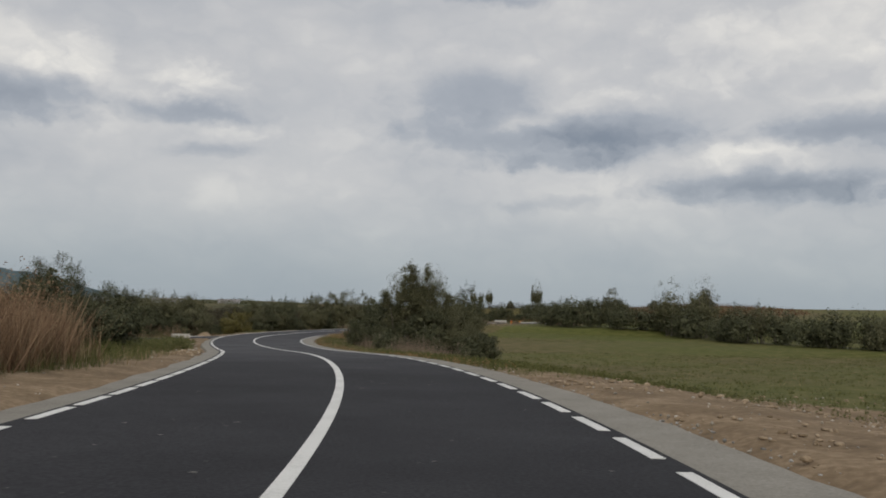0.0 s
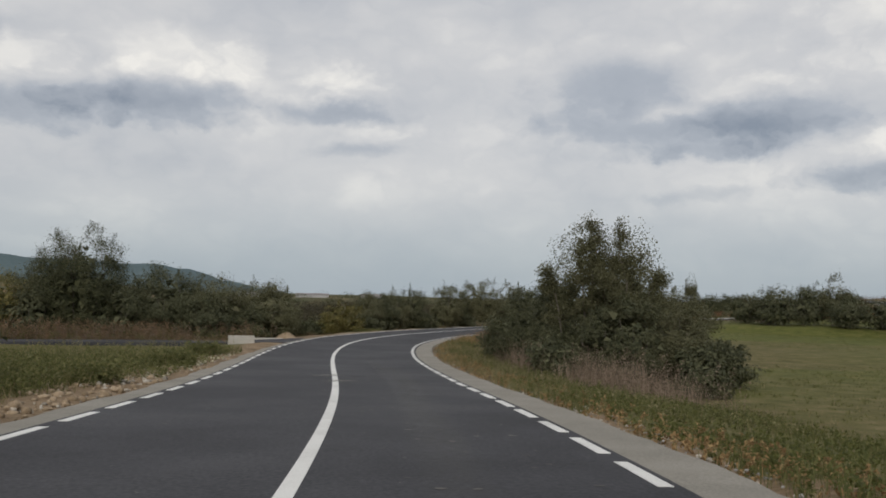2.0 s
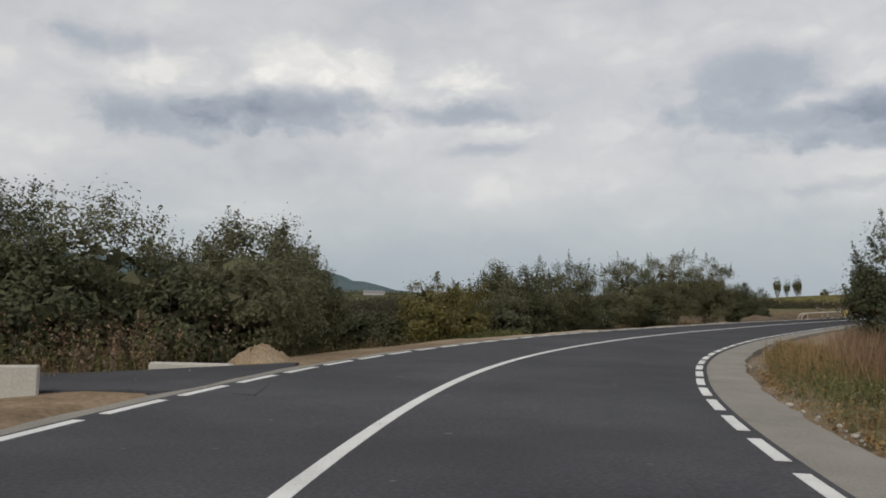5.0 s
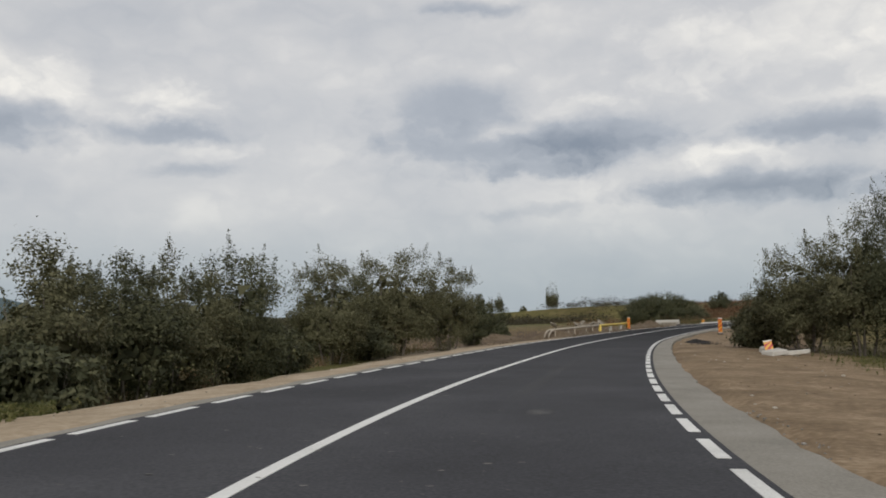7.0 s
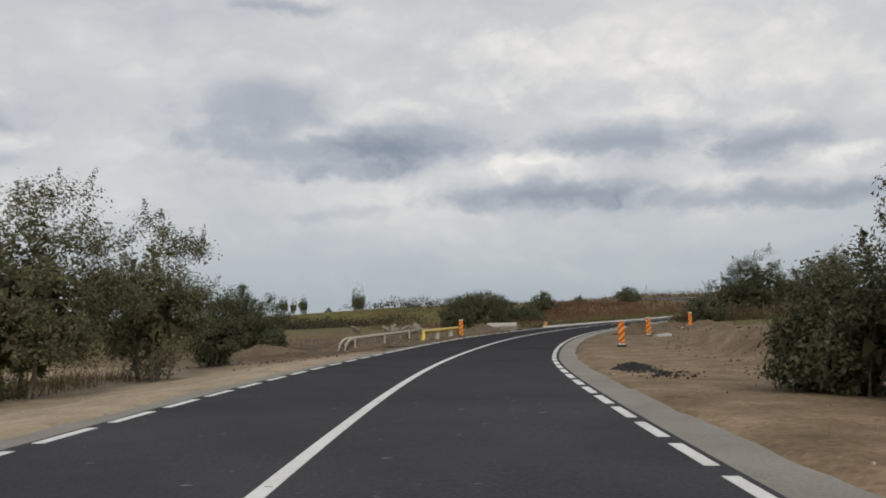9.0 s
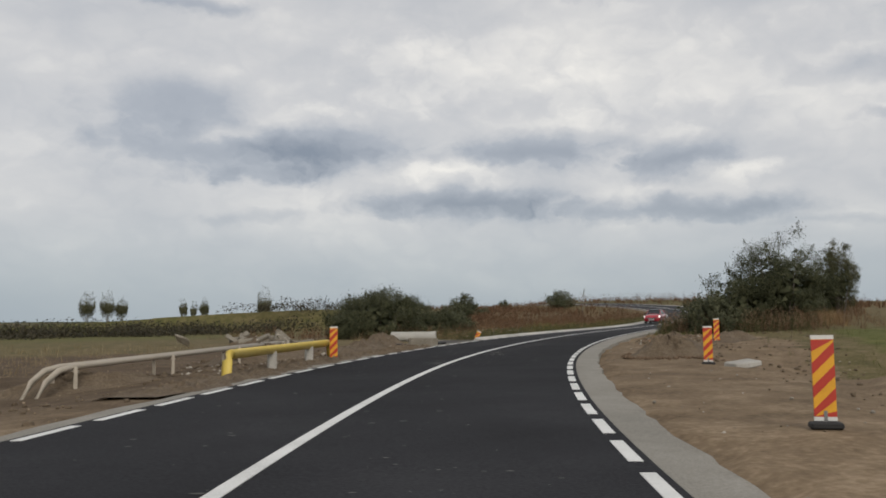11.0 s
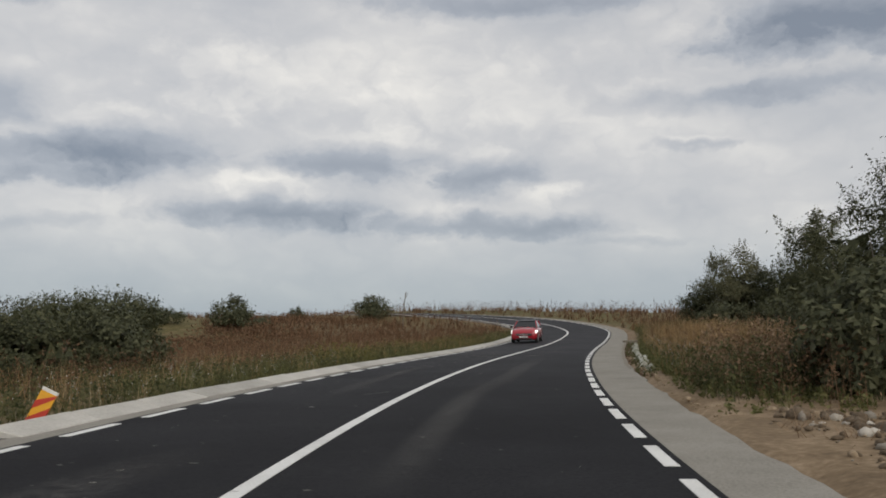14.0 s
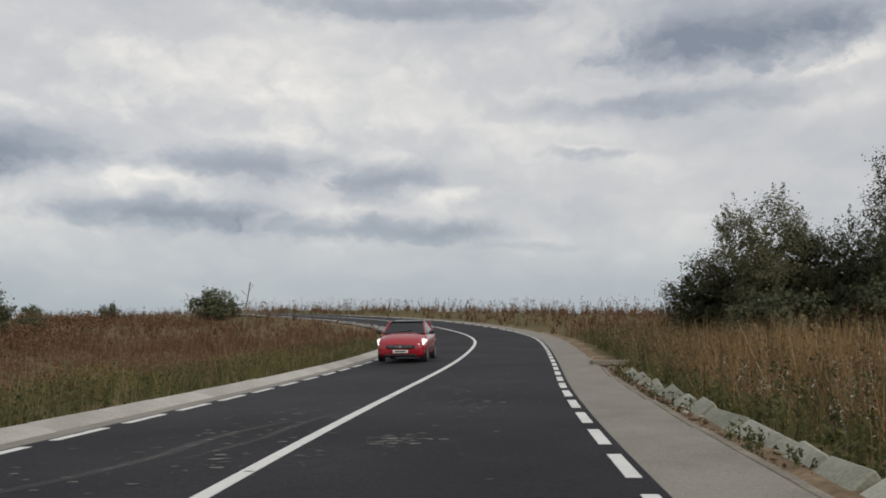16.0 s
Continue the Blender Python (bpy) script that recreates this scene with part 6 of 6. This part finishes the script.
def small_car(u, d):
    """A three-door hatchback; its length runs along x, the front at +x."""
    root = new("car")
    p = on_road(np.array([u]), np.array([d]))[0]
    root.matrix_world = pose(p[0], p[1], p[2] + .008, 0, 0, math.degrees(heading(u)) + 180) @ pose(0, 0, 0, 0, 1.9, 0)
    paint = plain("red_car_paint", (.30, .012, .022), .25, 0.0, .5, .03)
    paint.node_tree.nodes["Principled BSDF"].inputs["Coat Weight"].default_value = .7
    glass = plain("dark_car_glass", (.012, .014, .016), .12, 0, .25, .02)
    black = plain("black_trim", (.015, .015, .016), .5)
    chrome = plain("chrome", (.6, .6, .6), .18, 1.0)
    lamp = plain("lamp_glass", (.75, .75, .75), .12)
    lamp.node_tree.nodes["Principled BSDF"].inputs["Emission Color"].default_value = (1, .97, .9, 1)
    lamp.node_tree.nodes["Principled BSDF"].inputs["Emission Strength"].default_value = .9
    plate = plain("number_plate", (.68, .68, .66), .5)
    rim = plain("alloy_rim", (.32, .32, .33), .3, .8)
    W = .865

    def section(x, w, z0, z1, crown):
        """Half-rounded body slice from sill z0 to shoulder z1."""
        pts = []
        for yy, zz in ((-.80, 0), (-.98, .18), (-1, .52), (-.965, .82), (-.86, 1), (-.45, 1 + crown), (0, 1 + crown * 1.2), (.45, 1 + crown), (.86, 1), (.965, .82), (1, .52), (.98, .18), (.80, 0)):
            pts.append((x, yy * w, z0 + (z1 - z0) * zz))
        return pts

    loft([section(2.0, .64, .26, .62, .02), section(1.95, .78, .20, .70, .03), section(1.72, .84, .18, .82, .05), section(1.30, W, .17, .92, .06), section(.80, W, .17, 1.0, .05),
          section(0, W, .17, 1.02, .02), section(-1.0, W, .17, 1.04, .02), section(-1.7, .85, .20, 1.06, .03), section(-1.93, .78, .28, .98, .03), section(-2.02, .70, .34, .85, .02)], paint, "body", root, "glossy red painted body")
    # cabin: dark glass, red roof above
    loft([[(1.06, -.74, .98), (1.06, .74, .98), (1.06, .74, 1.0), (1.06, -.74, 1.0)], [(.30, -.80, .98), (.30, .80, .98), (.28, .60, 1.40), (.28, -.60, 1.40)],
          [(-1.3, -.80, 1.0), (-1.3, .80, 1.0), (-1.25, .58, 1.42), (-1.25, -.58, 1.42)], [(-1.86, -.72, 1.02), (-1.86, .72, 1.02), (-1.70, .55, 1.22), (-1.70, -.55, 1.22)]], glass, "windows", root, "dark tinted windows", False)
    loft([[(.34, -.60, 1.395), (.34, .60, 1.395), (.30, .52, 1.43), (.30, -.52, 1.43)], [(-.4, -.63, 1.42), (-.4, .63, 1.42), (-.4, .52, 1.475), (-.4, -.52, 1.475)],
          [(-1.3, -.60, 1.41), (-1.3, .60, 1.41), (-1.3, .5, 1.45), (-1.3, -.5, 1.45)], [(-1.78, -.56, 1.24), (-1.78, .56, 1.24), (-1.74, .5, 1.27), (-1.74, -.5, 1.27)]], glass, "roof", root, "glossy black roof")
    for s in (-1, 1):
        part_bm("pillar", pipe_bm([(1.05, s * .76, .98), (.31, s * .615, 1.41)], .035, 6), paint, root, "red windscreen pillar")
        part_bm("pillar", pipe_bm([(-1.42, s * .78, 1.0), (-1.3, s * .6, 1.42)], .04, 6), paint, root, "red rear pillar")
        part_bm("mirror", box(.12, .2, .14, .04, (.72, s * .96, .96)), black, root, "dark door mirror")
        part_bm("headlight", loft_lamp(s), lamp, root, "lit swept-back headlight")
        part_bm("fog_lamp", box(.06, .16, .07, .02, (1.93, s * .58, .34)), black, root, "dark fog lamp recess")
        for xx in (1.27, -1.25):
            wheel = part_bm("wheel", pipe_bm([(xx, s * .67, .30), (xx, s * .86, .30)], .30, 24), M_RUBBER, root, "black tyre")
            part_bm("rim", pipe_bm([(xx, s * .80, .30), (xx, s * .868, .30)], .20, 14), rim, wheel, "grey alloy rim")
    part_bm("grille", box(.08, 1.0, .15, .03, (1.985, 0, .46)), black, root, "black grille")
    part_bm("grille_bar", box(.03, .86, .03, .01, (2.015, 0, .53)), chrome, root, "chrome grille bar")
    part_bm("badge", pipe_bm([(2.0, 0, .56), (2.05, 0, .56)], .065, 16), chrome, root, "round chrome badge")
    part_bm("intake", box(.10, 1.1, .10, .03, (1.97, 0, .21)), black, root, "black lower intake")
    part_bm("number_plate", box(.03, .52, .11, .004, (2.02, 0, .33)), plate, root, "white number plate")
    part_bm("plate_bar", box(.006, .38, .05, 0, (2.038, 0, .36)), black, root, "dark bar on the plate")
    part_bm("wiper", pipe_bm([(1.04, -.4, 1.03), (.86, .25, 1.12)], .012, 5), black, root)
    return tagged(root, "small glossy red three-door hatchback car on the asphalt", "car")


def loft_lamp(s):
    bm = bmesh.new()
    a = [(1.97, s * .44, .585), (1.88, s * .79, .60), (1.52, s * .87, .76), (1.66, s * .76, .82), (1.90, s * .48, .70)]
    f = [bm.verts.new((x + .03, y * 1.02, z + .012)) for x, y, z in a]
    b = [bm.verts.new((x - .10, y * .92, z - .04)) for x, y, z in a]
    bm.faces.new(f), bm.faces.new(b[::-1])
    for i in range(5):
        j = (i + 1) % 5
        bm.faces.new((f[i], f[j], b[j], b[i]))
    return bm


small_car(241.2, -1.92)


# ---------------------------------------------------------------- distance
# forest colour shifted to blue-green: the distance haze is painted into it
M_HAZY_HILL = mat("hazy_wooded_hill", [(.085, .118, .128), (.10, .135, .146), (.12, .152, .16)], scale=.02, bscale=.08, fine=.5, rough=1.0, spec=.0)
M_SHED = plain("pale_sheeting", (.33, .33, .33), .6)
M_ROOF = plain("grey_roofing", (.22, .2, .2), .7)


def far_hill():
    """The long wooded ridge beyond the valley, coloured as seen through haze."""
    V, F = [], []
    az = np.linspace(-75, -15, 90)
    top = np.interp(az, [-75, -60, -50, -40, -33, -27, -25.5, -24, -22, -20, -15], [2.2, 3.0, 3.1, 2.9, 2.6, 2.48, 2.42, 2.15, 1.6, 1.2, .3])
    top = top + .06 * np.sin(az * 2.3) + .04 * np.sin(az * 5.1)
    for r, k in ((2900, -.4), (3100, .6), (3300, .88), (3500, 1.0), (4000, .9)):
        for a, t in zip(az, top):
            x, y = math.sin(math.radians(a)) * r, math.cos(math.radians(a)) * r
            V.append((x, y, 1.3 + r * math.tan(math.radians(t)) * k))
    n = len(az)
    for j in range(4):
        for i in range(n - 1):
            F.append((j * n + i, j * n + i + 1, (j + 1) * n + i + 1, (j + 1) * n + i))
    tagged(new("backdrop", mesh_of("backdrop", V, F, M_HAZY_HILL, True)), "long wooded hill in the distance, haze painted in as blue-green", "hill", kind="structure")


far_hill()


def shed(x, y, length, width, h, yaw):
    root = new("shed")
    root.matrix_world = pose(x, y, float(ground_z(x, y)[0]) - .2, 0, 0, yaw)
    part_bm("wall", box(length, width, h, .05), M_SHED, root, "pale sheet walls")
    bm = bmesh.new()
    vs = [bm.verts.new(p) for p in ((-length / 2 - .4, -width / 2 - .5, h), (-length / 2 - .4, 0, h + width * .16), (-length / 2 - .4, width / 2 + .5, h),
                                    (length / 2 + .4, -width / 2 - .5, h), (length / 2 + .4, 0, h + width * .16), (length / 2 + .4, width / 2 + .5, h))]
    for f in ((0, 1, 2), (5, 4, 3), (0, 3, 4, 1), (1, 4, 5, 2), (0, 2, 5, 3)):
        bm.faces.new([vs[i] for i in f])
    part_bm("roof", bm, M_ROOF, root, "grey ridged roof")
    return tagged(root, "long pale farm shed far off in the fields", "shed")


shed(-205, 700, 26, 8, 2.6, 12)
shed(-165, 735, 18, 8, 2.6, 8)
shed(-235, 640, 15, 7, 2.4, 20)


def bare_pole(x, y, h, tip):
    root = new("dead_tree")
    z = float(ground_z(x, y)[0])
    root.location = (x, y, z)
    part_bm("trunk", pipe_bm([(0, 0, -.3), (tip * .3, .1, h * .5), (tip, .1, h)], .05, 6), M_BARK, root)
    for k, (q, dx) in enumerate(((.55, .7), (.7, -.6), (.82, .4))):
        part_bm("branch", pipe_bm([(tip * q, .1, h * q), (tip * q + dx, .2, h * (q + .14))], .02, 5), M_BARK, root)
    return tagged(root, "thin dead leaning tree among the weeds", "tree")


bare_pole(68.0, 258.3, 4.2, .5)


# ---------------------------------------------------------------- dust and dried mud on the asphalt
M_DUST = mat("dried_mud", [(.085, .082, .077), (.14, .134, .122), (.21, .20, .18)], scale=6, bscale=60, rough=.95, island=.3, space="World")


def flecks(n, spots, size, seed, label, stretch=2.0):
    """Thin irregular flakes lying on the road. spots: u, d, spread along, spread across, share."""
    rng = np.random.default_rng(seed)
    spots = np.array(spots)
    k = rng.choice(len(spots), n, p=spots[:, 4] / spots[:, 4].sum())
    u = spots[k, 0] + rng.normal(size=n) * spots[k, 2]
    d = spots[k, 1] + rng.normal(size=n) * spots[k, 3]
    ok = np.abs(d) < 3.1
    u, d = u[ok], d[ok]
    n = len(u)
    s = size[0] + (size[1] - size[0]) * rng.uniform(0, 1, n) ** 3
    V = []
    for j in range(7):
        a = 2 * np.pi * j / 7
        r = s * rng.uniform(.45, 1.0, n)
        V.append(on_road(u + np.cos(a) * r, d + np.sin(a) * r * stretch, .0065 + .0015 * rng.uniform(0, 1, n)))
    V = np.stack(V, 1).reshape(-1, 3)
    return tagged(new("mud_flecks", fast_mesh("mud_flecks", V, np.arange(n * 7).reshape(-1, 7), M_DUST)), label, "mud", kind="stuff")


flecks(420, [(48.5, .15, .2, .16, 3), (37, 1.3, 2, .5, .4), (60, -1.6, 4, .7, .5), (28, -.9, 2, .5, .4), (18, .9, 2, .6, .3)], (.008, .055), 61, "thin dried mud flakes on the asphalt")
flecks(700, [(219.4, 1.1, .3, .22, 1.2), (224, 1.7, .9, .4, .8), (219, -.7, 1.6, .5, 1), (222, -1.4, 2, .6, 1), (214, -1.8, 2.2, .6, 1.2), (230, .9, 3, .5, .6), (205, -1.0, 6, 1.0, 1)], (.008, .06), 62, "dried mud flakes dropped by wheels on the asphalt")
flecks(500, [(173, .7, .5, .2, 1), (168, -.3, .6, .2, 1), (150, 1.0, 8, .8, 1), (180, -1.4, 8, .8, 1)], (.008, .045), 63, "thin dried mud flakes on the asphalt")
flecks(500, [(85, -1.6, 5, .9, 1), (92, 1.2, 6, .9, 1), (112, -.8, 8, .9, 1), (128, 1.5, 8, .8, 1)], (.008, .04), 64, "thin dried mud flakes on the asphalt")
flecks(1500, [(u, d, 12, .5, 1) for u in (10, 40, 70, 100, 130, 160, 190, 220) for d in (-2.0, -1.0, 1.0, 2.2)], (.005, .032), 65, "fine dried mud flakes scattered over the asphalt")


def film_mat():
    """A thin film of dust through which the asphalt shows."""
    m = bpy.data.materials.new("dust_film")
    m.use_nodes = True
    nt = m.node_tree
    b, out = nt.nodes["Principled BSDF"], nt.nodes["Material Output"]
    b.inputs["Base Color"].default_value = (.22, .215, .20, 1)
    b.inputs["Roughness"].default_value = .95
    a = node(nt, "ShaderNodeAttribute")
    a.attribute_name = "cover"
    n = node(nt, "ShaderNodeTexNoise")
    n.inputs["Scale"].default_value, n.inputs["Detail"].default_value, n.inputs["Roughness"].default_value = 7.0, 6.0, .7
    nt.links.new(node(nt, "ShaderNodeNewGeometry").outputs["Position"], n.inputs["Vector"])
    r = node(nt, "ShaderNodeMapRange")
    r.inputs["From Min"].default_value, r.inputs["From Max"].default_value = .36, .68
    nt.links.new(n.outputs[0], r.inputs[0])
    k = node(nt, "ShaderNodeMath", operation="MULTIPLY")
    nt.links.new(a.outputs["Fac"], k.inputs[0]), nt.links.new(r.outputs[0], k.inputs[1])
    mix, clear = node(nt, "ShaderNodeMixShader"), node(nt, "ShaderNodeBsdfTransparent")
    nt.links.new(k.outputs[0], mix.inputs[0]), nt.links.new(clear.outputs[0], mix.inputs[1]), nt.links.new(b.outputs[0], mix.inputs[2])
    nt.links.new(mix.outputs[0], out.inputs["Surface"])
    return m


M_FILM = film_mat()


def dust_film(u, d, along, across, cover, bend=0.0, label="pale smudge of dust on the asphalt"):
    """One smudge, thickest in its middle; bend draws it out across the lane as it goes along."""
    i, j = np.meshgrid(np.linspace(-1, 1, 25), np.linspace(-1, 1, 11), indexing="ij")
    P = on_road((u + i * along).ravel(), (d + j * across + bend * i * abs(i)).ravel(), .0095)
    n = 11
    F = [(a * n + b, a * n + b + 1, (a + 1) * n + b + 1, (a + 1) * n + b) for a in range(24) for b in range(n - 1)]
    me = mesh_of("dust_film", P, F, M_FILM)
    at = me.attributes.new("cover", "FLOAT", "POINT")
    at.data.foreach_set("value", (cover * np.clip(1 - i ** 2, 0, 1) * np.clip(1 - j ** 2, 0, 1)).ravel().astype(np.float32))
    return tagged(new("dust_film", me), label, "dust", kind="stuff")


for u, d, along, across, cover, bend in [(51.0, -.15, .6, .55, .9, .1), (50.6, .6, .5, .3, .35, 0), (103.4, 2.1, .5, .22, .5, 0), (174.7, .55, .35, .3, .9, 0), (169.2, -.55, .2, .28, .8, 0), (180.6, -2.3, 1.6, .3, .5, .2),
                                         (219.0, -1.25, 3.2, .13, .55, .75), (220.5, -.55, 3.0, .10, .4, .6), (182, 1.1, 5, .25, .3, .2), (196, 1.2, 7, .3, .3, .1), (208, 1.6, 8, .35, .28, .2), (205, -1.6, 7, .3, .25, -.2), (40, 1.4, 9, .4, .25, .1), (50, 1.8, 8, .5, .25, 0), (186, -1.5, 6, .5, .3, .3), (112, 1.6, 8, .22, .2, .1), (58, 1.5, 8, .22, .2, .1)]:
    dust_film(u, d, along, across, cover, bend)
